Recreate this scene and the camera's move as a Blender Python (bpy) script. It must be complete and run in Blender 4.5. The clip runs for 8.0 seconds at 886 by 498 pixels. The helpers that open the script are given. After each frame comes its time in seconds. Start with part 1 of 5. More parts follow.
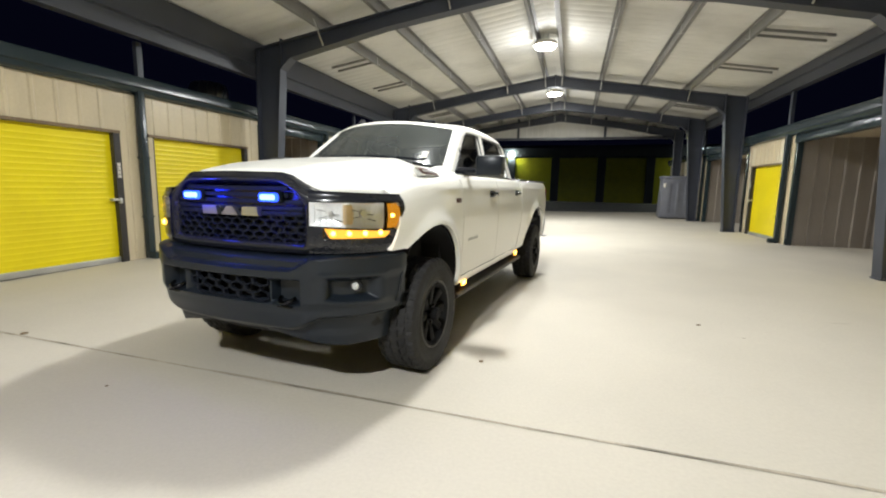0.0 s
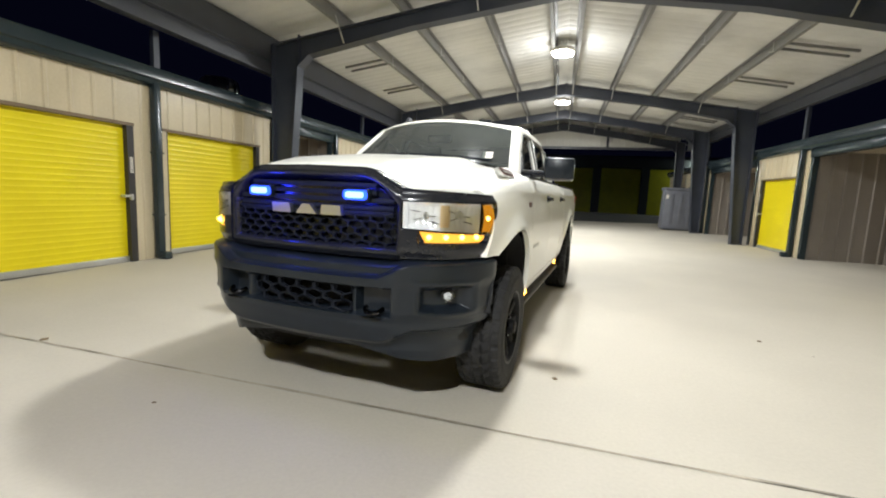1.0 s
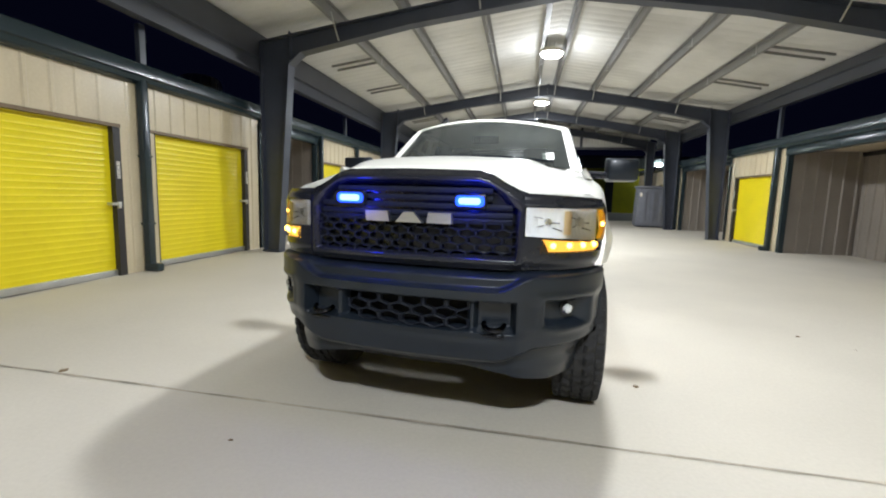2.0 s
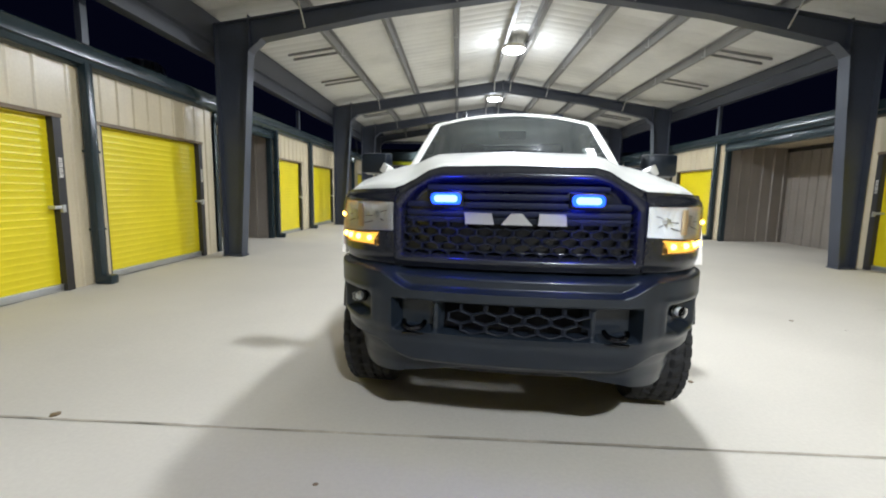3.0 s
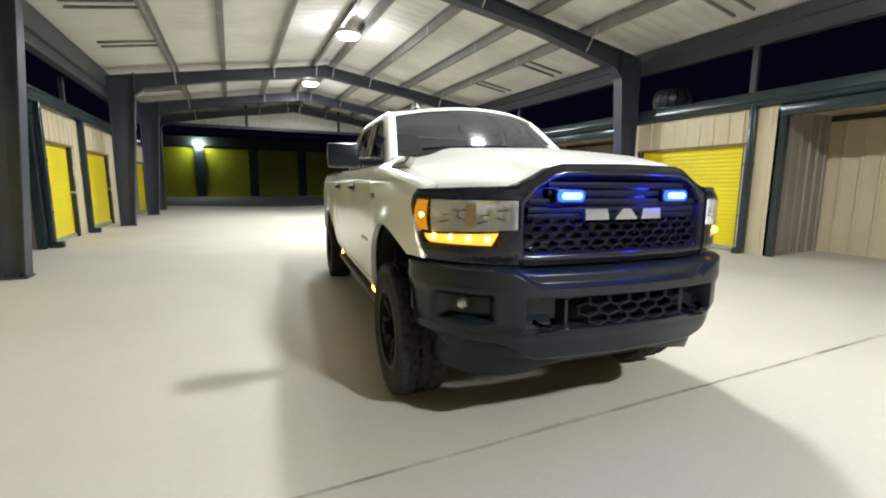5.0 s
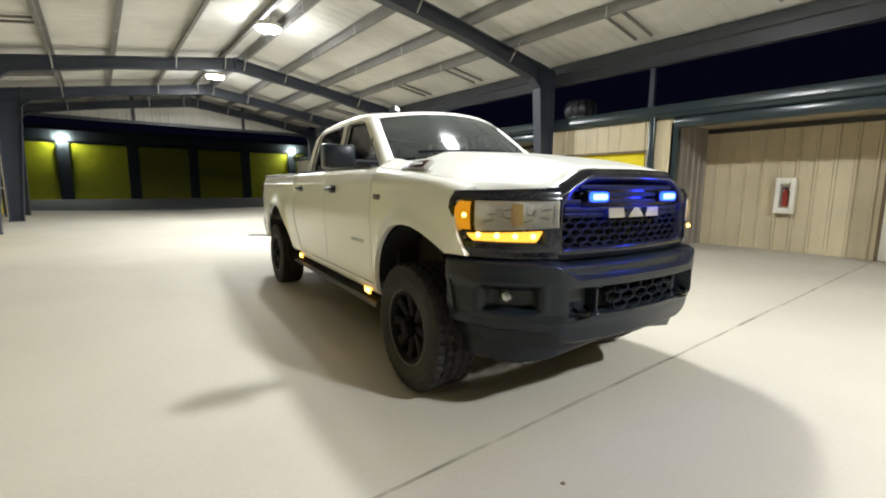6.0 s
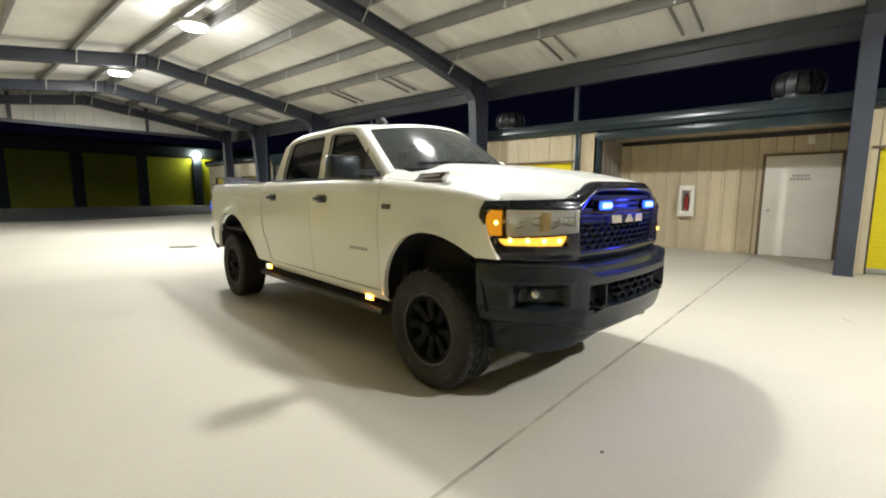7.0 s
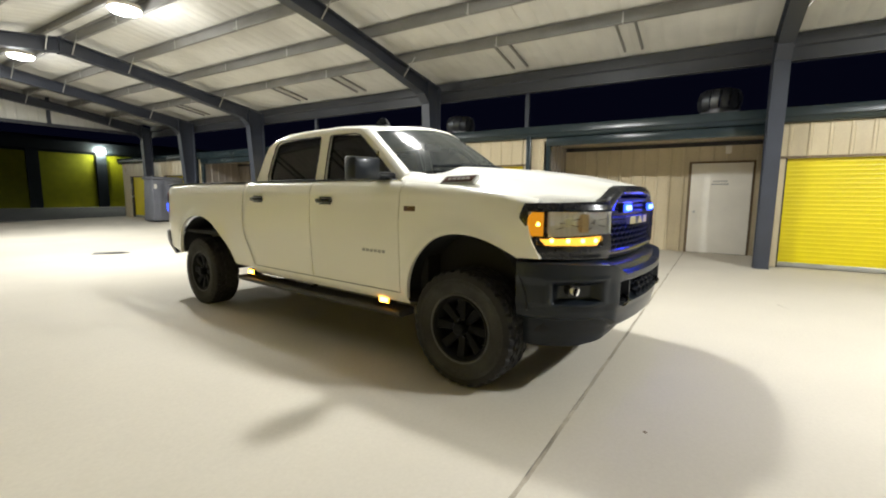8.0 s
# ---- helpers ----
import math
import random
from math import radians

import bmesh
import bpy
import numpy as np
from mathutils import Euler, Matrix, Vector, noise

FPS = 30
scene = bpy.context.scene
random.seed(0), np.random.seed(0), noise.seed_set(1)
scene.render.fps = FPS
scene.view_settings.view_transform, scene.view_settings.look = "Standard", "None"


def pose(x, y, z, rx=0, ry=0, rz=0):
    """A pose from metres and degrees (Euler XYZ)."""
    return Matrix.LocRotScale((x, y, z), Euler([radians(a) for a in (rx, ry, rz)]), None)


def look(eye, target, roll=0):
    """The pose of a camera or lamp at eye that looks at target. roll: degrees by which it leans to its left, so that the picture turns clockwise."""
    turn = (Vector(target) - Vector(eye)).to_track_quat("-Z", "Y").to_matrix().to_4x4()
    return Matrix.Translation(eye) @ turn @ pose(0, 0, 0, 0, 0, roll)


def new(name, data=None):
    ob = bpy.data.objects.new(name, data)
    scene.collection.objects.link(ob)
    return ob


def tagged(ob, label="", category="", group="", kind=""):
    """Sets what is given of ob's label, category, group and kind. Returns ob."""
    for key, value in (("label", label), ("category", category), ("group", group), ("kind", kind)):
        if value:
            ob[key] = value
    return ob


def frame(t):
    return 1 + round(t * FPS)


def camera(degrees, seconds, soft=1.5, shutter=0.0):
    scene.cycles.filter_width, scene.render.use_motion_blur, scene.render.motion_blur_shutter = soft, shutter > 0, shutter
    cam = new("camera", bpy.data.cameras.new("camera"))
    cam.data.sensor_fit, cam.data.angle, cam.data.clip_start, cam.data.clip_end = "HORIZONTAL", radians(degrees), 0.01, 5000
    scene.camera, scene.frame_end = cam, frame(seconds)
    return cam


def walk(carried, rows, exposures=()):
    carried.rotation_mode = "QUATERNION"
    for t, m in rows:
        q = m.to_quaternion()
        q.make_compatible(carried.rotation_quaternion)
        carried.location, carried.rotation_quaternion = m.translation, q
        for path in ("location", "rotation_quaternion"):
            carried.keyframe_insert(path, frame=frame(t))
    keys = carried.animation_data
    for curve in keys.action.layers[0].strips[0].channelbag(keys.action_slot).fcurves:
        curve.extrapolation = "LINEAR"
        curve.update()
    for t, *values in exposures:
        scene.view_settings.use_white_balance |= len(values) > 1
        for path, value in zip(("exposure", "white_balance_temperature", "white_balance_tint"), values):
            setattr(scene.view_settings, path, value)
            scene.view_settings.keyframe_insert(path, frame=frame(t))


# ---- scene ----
cam = camera(91.0, 8.0, soft=2.0)
PATH = [
    (0, (-0.183, 0.147, 1.37), (-0.74, 2.047, 1.088), 1.1),
    (0.5, (-0.485, 0.244, 1.348), (-1.017, 2.158, 1.113), 2.7),
    (1, (-0.859, 0.223, 1.317), (-1.365, 2.141, 1.065), 2.6),
    (1.2, (-1.018, 0.223, 1.315), (-1.515, 2.143, 1.054), 1.6),
    (2.3, (-1.918, 0.261, 1.311), (-2.203, 2.227, 1.073), 1.6),
    (2.5, (-2.088, 0.282, 1.311), (-2.333, 2.25, 1.046), 1.1),
    (3, (-2.503, 0.375, 1.315), (-2.563, 2.358, 1.06), 1.0),
    (3.5, (-2.874, 0.483, 1.345), (-2.711, 2.464, 1.122), 0.5),
    (4, (-3.277, 0.541, 1.355), (-2.851, 2.476, 1.08), 0.3),
    (4.5, (-3.647, 0.669, 1.341), (-2.986, 2.538, 1.073), 0.3),
    (4.7, (-3.789, 0.727, 1.34), (-3.047, 2.564, 1.061), 0.3),
    (5.8, (-4.542, 1.032, 1.338), (-3.386, 2.639, 1.049), 0.4),
    (6, (-4.674, 1.088, 1.338), (-3.446, 2.641, 1.055), 0.4),
    (6.5, (-4.998, 1.231, 1.347), (-3.611, 2.648, 1.088), 0.1),
    (7, (-5.303, 1.407, 1.363), (-3.797, 2.699, 1.109), 0.2),
    (7.5, (-5.534, 1.683, 1.37), (-3.924, 2.85, 1.155), 1.1),
    (8, (-5.774, 1.945, 1.363), (-4.076, 2.974, 1.119), 0.5),
]
walk(cam, [(t, look(eye, target, roll)) for t, eye, target, roll in PATH], [(0.0, 0.10, 6480, 9), (1.2, 0.10, 6400, 9), (2.3, 0.10, 5950, 10), (3.2, 0.15, 5850, 10), (4.0, 0.21, 6050, 9), (4.7, 0.24, 6200, 8), (5.8, 0.27, 6350, 7), (8.0, 0.28, 6600, 8)])

# ---- night sky and the lamps under the ridge ----
night = bpy.data.worlds.new("night")
night.use_nodes = True
night.node_tree.nodes["Background"].inputs[0].default_value = (0.14, 0.16, 0.55, 1)
night.node_tree.nodes["Background"].inputs[1].default_value = 0.008
scene.world = night

RIDGE = -0.98
LAMP_Y = (-2.8, 4.75, 12.45, 18.45)
LAMP_POWER = (590.0, 225.0, 400.0, 330.0)
FILL_SHARE = (0.004, 0.11, 0.15, 0.12)


def ridge_light(y, power, side):
    """One high-bay lamp: its lens, the wide beam of its reflector, and an added unseen fill point below."""
    data = bpy.data.lights.new("ridge_light", "AREA")
    data.shape, data.size, data.size_y, data.energy, data.color = "DISK", 0.40, 0.40, power * 0.62, (0.96, 0.985, 1.0)
    new("ridge_light", data).matrix_world = pose(RIDGE - 0.12, y, 5.02)
    data = bpy.data.lights.new("ridge_beam", "SPOT")
    data.spot_size, data.spot_blend, data.energy, data.color, data.shadow_soft_size = radians(166), 0.25, power * 1.45, (0.96, 0.985, 1.0), 0.18
    new("ridge_beam", data).matrix_world = pose(RIDGE - 0.12, y, 5.00)
    # added point with no fixture of its own: brightens ceiling and walls
    data = bpy.data.lights.new("ceiling_fill", "POINT")
    data.energy, data.color, data.shadow_soft_size = power * side, (0.97, 0.985, 1.0), 0.16
    new("ceiling_fill", data).matrix_world = pose(RIDGE - 0.12, y, 4.66)


for y, power, side in zip(LAMP_Y, LAMP_POWER, FILL_SHARE):
    ridge_light(y, power, side)


# ---- materials ----
def material(name, colour, rough=0.5, metal=0.0, vary=0.12, scale=2.0, fine=60.0, bump=0.05, stain=0.0, stain_colour=None, spec=0.5, coat=0.0, distance=0.01, streak=False):
    """Base colour varied by broad and fine noise, with stains, roughness variation and bump."""
    m = bpy.data.materials.new(name)
    m.use_nodes = True
    nt = m.node_tree
    b = nt.nodes["Principled BSDF"]
    b.inputs["Metallic"].default_value = metal
    b.inputs["Specular IOR Level"].default_value = spec
    b.inputs["Coat Weight"].default_value = coat
    b.inputs["Coat Roughness"].default_value = 0.06
    co = nt.nodes.new("ShaderNodeTexCoord")

    def tex(s, detail):
        n = nt.nodes.new("ShaderNodeTexNoise")
        n.inputs["Scale"].default_value, n.inputs["Detail"].default_value = s, detail
        nt.links.new(co.outputs["Object"], n.inputs["Vector"])
        return n

    broad, grain = tex(scale, 5), tex(fine, 3)
    ramp = nt.nodes.new("ShaderNodeValToRGB")
    c = Vector(colour)
    lo, hi = c * (1 - vary), c * (1 + vary)
    ramp.color_ramp.elements[0].position, ramp.color_ramp.elements[1].position = 0.3, 0.7
    ramp.color_ramp.elements[0].color = (*lo, 1)
    ramp.color_ramp.elements[1].color = (*hi, 1)
    nt.links.new(broad.outputs[0], ramp.inputs[0])
    mix = nt.nodes.new("ShaderNodeMix")
    mix.data_type, mix.blend_type = "RGBA", "OVERLAY"
    mix.inputs["Factor"].default_value = 0.25 * min(1.0, vary * 6)
    nt.links.new(ramp.outputs[0], mix.inputs["A"])
    nt.links.new(grain.outputs[0], mix.inputs["B"])
    out = mix.outputs["Result"]
    if stain:
        spots = tex(scale * 0.37, 8)
        if streak:
            stretch = nt.nodes.new("ShaderNodeMapping")
            stretch.inputs["Scale"].default_value = (9.0, 9.0, 0.9)
            nt.links.new(co.outputs["Object"], stretch.inputs["Vector"])
            nt.links.new(stretch.outputs[0], spots.inputs["Vector"])
        sr = nt.nodes.new("ShaderNodeValToRGB")
        sr.color_ramp.elements[0].position, sr.color_ramp.elements[1].position = 0.52, 0.68
        sr.color_ramp.elements[1].color = (stain, stain, stain, 1)
        nt.links.new(spots.outputs[0], sr.inputs[0])
        sm = nt.nodes.new("ShaderNodeMix")
        sm.data_type = "RGBA"
        nt.links.new(sr.outputs[0], sm.inputs["Factor"])
        nt.links.new(out, sm.inputs["A"])
        sm.inputs["B"].default_value = (*(stain_colour or tuple(c * 0.5)), 1)
        out = sm.outputs["Result"]
    nt.links.new(out, b.inputs["Base Color"])
    rr = nt.nodes.new("ShaderNodeMapRange")
    rr.inputs["To Min"].default_value, rr.inputs["To Max"].default_value = max(0.02, rough * 0.8), min(1, rough * 1.2)
    nt.links.new(broad.outputs[0], rr.inputs["Value"])
    if vary >= 0.01:
        nt.links.new(rr.outputs[0], b.inputs["Roughness"])
    b.inputs["Roughness"].default_value = rough
    if bump:
        bp = nt.nodes.new("ShaderNodeBump")
        bp.inputs["Strength"].default_value, bp.inputs["Distance"].default_value = bump, distance
        nt.links.new(grain.outputs[0], bp.inputs["Height"])
        nt.links.new(bp.outputs[0], b.inputs["Normal"])
    return m


def glow(name, colour, strength):
    m = bpy.data.materials.new(name)
    m.use_nodes = True
    nt = m.node_tree
    nt.nodes.clear()
    e, o = nt.nodes.new("ShaderNodeEmission"), nt.nodes.new("ShaderNodeOutputMaterial")
    e.inputs[0].default_value, e.inputs[1].default_value = (*colour, 1), strength
    nt.links.new(e.outputs[0], o.inputs[0])
    return m


def thin_glass(name, tint, gloss=0.02, dust=0.0, ior=1.40):
    """A thin tinted pane: it lets light through and mirrors by Fresnel."""
    m = bpy.data.materials.new(name)
    m.use_nodes = True
    nt = m.node_tree
    nt.nodes.clear()
    o, mixer = nt.nodes.new("ShaderNodeOutputMaterial"), nt.nodes.new("ShaderNodeMixShader")
    tr, gl, fr = nt.nodes.new("ShaderNodeBsdfTransparent"), nt.nodes.new("ShaderNodeBsdfGlossy"), nt.nodes.new("ShaderNodeFresnel")
    tr.inputs[0].default_value = (*tint, 1)
    gl.inputs["Roughness"].default_value = gloss
    fr.inputs[0].default_value = ior
    nt.links.new(fr.outputs[0], mixer.inputs[0])
    nt.links.new(tr.outputs[0], mixer.inputs[1])
    nt.links.new(gl.outputs[0], mixer.inputs[2])
    out = mixer.outputs[0]
    if dust:
        film, haze = nt.nodes.new("ShaderNodeMixShader"), nt.nodes.new("ShaderNodeBsdfDiffuse")
        haze.inputs[0].default_value = (0.52, 0.56, 0.53, 1)
        film.inputs[0].default_value = dust
        nt.links.new(out, film.inputs[1])
        nt.links.new(haze.outputs[0], film.inputs[2])
        out = film.outputs[0]
    nt.links.new(out, o.inputs[0])
    return m


CONCRETE = material("concrete", (0.515, 0.476, 0.402), 0.78, vary=0.05, scale=0.7, fine=45, bump=0.02, stain=0.34, stain_colour=(0.40, 0.365, 0.30), spec=0.2)
ASPHALT = material("asphalt", (0.05, 0.05, 0.052), 0.9, vary=0.2, scale=1.0, fine=90, bump=0.4)
JOINT = material("joint_filler", (0.35, 0.31, 0.245), 0.9, vary=0.45, scale=3, stain=0.55, stain_colour=(0.10, 0.09, 0.08))
SIDING = material("tan_siding", (0.57, 0.485, 0.325), 0.30, vary=0.07, scale=1.3, fine=30, bump=0.04, stain=0.16, stain_colour=(0.36, 0.31, 0.24), streak=True)
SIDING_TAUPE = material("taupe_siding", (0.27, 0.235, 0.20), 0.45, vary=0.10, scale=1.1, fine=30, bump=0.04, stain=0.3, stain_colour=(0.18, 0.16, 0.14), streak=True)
YELLOW = material("yellow_paint", (0.78, 0.64, 0.004), 0.38, vary=0.05, scale=1.5, fine=25, bump=0.03, stain=0.15, stain_colour=(0.62, 0.44, 0.01))
JAMB = material("dark_jamb", (0.024, 0.021, 0.020), 0.45, vary=0.15)
BROWN = material("brown_trim", (0.16, 0.11, 0.06), 0.5, vary=0.15)
GREEN = material("dark_green_gutter", (0.020, 0.032, 0.037), 0.24, vary=0.10, scale=2, stain=0.08, stain_colour=(0.035, 0.046, 0.05))
STEEL = material("slate_steel", (0.042, 0.048, 0.066), 0.42, vary=0.14, scale=1.6, fine=40, stain=0.25, stain_colour=(0.065, 0.07, 0.085))
PURLIN = material("grey_purlin", (0.22, 0.215, 0.205), 0.45, vary=0.12, scale=2, stain=0.3, stain_colour=(0.13, 0.13, 0.13))
EAVE = material("grey_eave_steel", (0.062, 0.066, 0.078), 0.4, vary=0.12, scale=1.5, stain=0.3, stain_colour=(0.06, 0.063, 0.072))
ROOFING = material("white_roof_liner", (0.72, 0.71, 0.675), 0.8, vary=0.06, scale=1.1, fine=18, bump=0.10, stain=0.5, stain_colour=(0.44, 0.43, 0.40), distance=0.02, spec=0.12)
BRACE = material("galvanised_angle", (0.55, 0.55, 0.54), 0.4, 0.6, vary=0.15)
ZINC = material("galvanised_bar", (0.50, 0.50, 0.48), 0.38, 0.7, vary=0.15)
WHITE = material("white_paint", (0.80, 0.76, 0.67), 0.4, vary=0.05)
BLACK_PLASTIC = material("black_plastic", (0.018, 0.018, 0.020), 0.45, vary=0.2)
GREYBOX = material("grey_plastic", (0.15, 0.155, 0.18), 0.5, vary=0.10, scale=3)
GREY_INK = material("faded_ink", (0.30, 0.30, 0.30), 0.7, vary=0.2, scale=20)
RED = material("red_enamel", (0.26, 0.025, 0.02), 0.3)
LAMP_GLOW = glow("lamp_lens", (1.0, 0.96, 0.86), 60.0)
FAR_GLOW = glow("wall_pack_lens", (0.95, 1.0, 0.9), 330.0)
FAR_YELLOW = material("far_yellow_door", (0.42, 0.43, 0.012), 0.5, vary=0.08)
FAR_DARK = material("far_dark_wall", (0.03, 0.04, 0.045), 0.6, vary=0.15)


# ---- mesh helpers ----
def box(bm, x0, x1, y0, y1, z0, z1, bevel=0.0):
    made = bmesh.ops.create_cube(bm, size=1.0)["verts"]
    for v in made:
        v.co = Vector((x0 + (v.co.x + 0.5) * (x1 - x0), y0 + (v.co.y + 0.5) * (y1 - y0), z0 + (v.co.z + 0.5) * (z1 - z0)))
    if bevel:
        edges = {e for v in made for e in v.link_edges}
        bmesh.ops.bevel(bm, geom=list(edges), offset=bevel, segments=2, affect="EDGES", profile=0.5)
    return bm


def boxed(x0, x1, y0, y1, z0, z1, bevel=0.0):
    return box(bmesh.new(), x0, x1, y0, y1, z0, z1, bevel)


def tube(bm, a, b, r, sides=12, r2=None):
    a, b = Vector(a), Vector(b)
    d = b - a
    m = Matrix.Translation((a + b) / 2) @ d.to_track_quat("Z", "Y").to_matrix().to_4x4()
    bmesh.ops.create_cone(bm, cap_ends=True, segments=sides, radius1=r, radius2=r if r2 is None else r2, depth=d.length, matrix=m)
    return bm


def sweep(bm, section, a, b):
    """A closed section of (u, v) swept straight from a to b; u across, v along the upward side."""
    a, b = Vector(a), Vector(b)
    d = (b - a).normalized()
    side = d.cross(Vector((0, 0, 1))).normalized()
    up = side.cross(d)
    rings = [[bm.verts.new(p + side * u + up * v) for u, v in section] for p in (a, b)]
    n = len(section)
    for i in range(n):
        bm.faces.new((rings[0][i], rings[0][(i + 1) % n], rings[1][(i + 1) % n], rings[1][i]))
    bm.faces.new(rings[0][::-1])
    bm.faces.new(rings[1])
    return bm


def smooth(bm, angle=35):
    for f in bm.faces:
        f.smooth = True
    for e in bm.edges:
        if len(e.link_faces) == 2 and e.calc_face_angle(0) > radians(angle):
            e.smooth = False
    return bm


def part(name, bm, mat, parent=None, label="", angle=35, flip=True):
    """Links a bmesh as one mesh object, under a thing or a part where one is given."""
    if flip:
        bmesh.ops.recalc_face_normals(bm, faces=bm.faces[:])
    smooth(bm, angle)
    me = bpy.data.meshes.new(name)
    bm.to_mesh(me)
    bm.free()
    me.materials.append(mat)
    ob = new(name, me)
    if parent is not None:
        ob.parent = parent
    return tagged(ob, label)


def thing(name, label, category, m=None, group="", kind=""):
    ob = new(name)
    ob.empty_display_size = 0.2
    if m is not None:
        ob.matrix_basis = m
    return tagged(ob, label, category, group, kind)


def ribbed(bm, at, length, z0, z1, pitch=0.3, depth=0.016, thick=0.10):
    """A ribbed metal skin with a thick back. at(s, out, z) gives the place of a point s along, out from the face."""
    line = [(0.0, 0.0)]
    s = pitch * 0.5
    while s < length - 0.05:
        for ds, o in ((-0.035, 0.0), (-0.018, depth), (0.018, depth), (0.035, 0.0)):
            if 0 < s + ds < length:
                line.append((s + ds, o))
        s += pitch
    line.append((length, 0.0))
    front = [[bm.verts.new(at(s, o, z)) for s, o in line] for z in (z0, z1)]
    back = [[bm.verts.new(at(s, -thick, z)) for s in (0.0, length)] for z in (z0, z1)]
    for i in range(len(line) - 1):
        bm.faces.new((front[0][i], front[0][i + 1], front[1][i + 1], front[1][i]))
    bm.faces.new((back[0][0], back[1][0], back[1][1], back[0][1]))
    bm.faces.new((front[0][0], front[1][0], back[1][0], back[0][0]))
    bm.faces.new((front[0][-1], back[0][1], back[1][1], front[1][-1]))
    bm.faces.new(front[0] + [back[0][1], back[0][0]])
    bm.faces.new(front[1] + [back[1][1], back[1][0]])
    return bm


# ---- ground ----
def floor_height(y, x=-7.3):
    """The slab falls from both walls to a drain line along the middle."""
    edge = float(np.interp(y, (3, 6, 12, 16, 20, 27.6), (0.01, 0.04, 0.07, 0.115, 0.14, 0.16)))
    low = float(np.interp(y, (4, 7.2, 14, 20, 27.6), (0.0, -0.035, -0.05, -0.02, 0.03)))
    return low + (edge - low) * min(1.0, abs(x + 1.2) / 6.0)



def ground_sheet():
    bm = bmesh.new()
    ys = (-400, -40, 27.6, 27.69, 60, 900)
    xs = (-600, -60, 60, 600)
    rows = [[bm.verts.new((x, y, -0.12 if y < 27.65 else floor_height(y) - 0.03)) for x in xs] for y in ys]
    for j in range(len(ys) - 1):
        for i in range(len(xs) - 1):
            bm.faces.new((rows[j][i], rows[j][i + 1], rows[j + 1][i + 1], rows[j + 1][i]))
    tagged(part("ground", bm, ASPHALT), "dark asphalt yard beyond the concrete slab", "ground", kind="structure")


ground_sheet()
JOINTS = (-11.2, -4.3, 2.556, 27.7)


def slabs():
    def askew(y, x):
        return y - 0.020 * (x + 1.2) if -12 < y < 20 else y

    floor = thing("floor", "cream broom-finished concrete slab with sawn joints", "floor", kind="structure")
    for a, b in zip(JOINTS, JOINTS[1:]):
        bm = bmesh.new()
        x0, x1, g = -9.3, 7.0, 0.011
        n = max(12, int((b - a) * 2))
        xs = (x0, -7.2, -4.2, -2.4, -1.2, 0.0, 1.8, 4.8, x1)
        top = [[bm.verts.new((x, askew(a, x) + g + (askew(b, x) - askew(a, x) - 2 * g) * k / n, floor_height(a + (b - a) * k / n, x))) for x in xs] for k in range(n + 1)]
        for k in range(n):
            for i in range(len(xs) - 1):
                bm.faces.new((top[k][i], top[k][i + 1], top[k + 1][i + 1], top[k + 1][i]))
        ex = bmesh.ops.extrude_face_region(bm, geom=bm.faces[:])
        for v in ex["geom"]:
            if isinstance(v, bmesh.types.BMVert):
                v.co.z -= 0.18
        part("slab", bm, CONCRETE, floor)
    for y in JOINTS[1:-1]:
        bm = bmesh.new()
        for xa, xb in ((-9.3, -7.2), (-7.2, -1.2), (-1.2, 4.8), (4.8, 7.0)):
            vs = [bm.verts.new((x, askew(y, x) + dy, floor_height(y, x) - dz)) for x in (xa, xb) for dy in (-0.013, 0.013) for dz in (0.007, 0.1)]
            for f in ((0, 2, 6, 4), (0, 4, 5, 1), (2, 3, 7, 6), (1, 5, 7, 3)):
                bm.faces.new([vs[i] for i in f])
        part("joint", bm, JOINT, floor, "dark dirt-filled floor joint")
        if y < 12:
            bm = bmesh.new()
            rng = random.Random(int(y * 10))
            row = []
            w = 0.010
            for k in range(241):
                x = -7.2 + 12.0 * k / 240
                w += (0.009 + rng.random() ** 4 * 0.010 - w) * 0.5
                c = 0.004 * math.sin(x * 2.3) + 0.003 * math.sin(x * 7.1)
                row.append([bm.verts.new((x, askew(y, x) + c + q * w, floor_height(y, x) + 0.0025)) for q in (-1, 1)])
            for p, q in zip(row, row[1:]):
                bm.faces.new((p[0], q[0], q[1], p[1]))
            part("joint_edge", bm, JOINT, floor, "chipped dirty joint edge")


slabs()

# ---- canopy: frames, purlins, eaves, roof ----
FRAMES = (-6.6, 1.0, 8.6, 16.2, 20.75, 24.2)
PITCH = 0.160
HALF = 6.05
Y0, Y1 = -10.0, 24.5


def roof_z(x, top=5.42):
    return top - PITCH * abs(x - RIDGE)


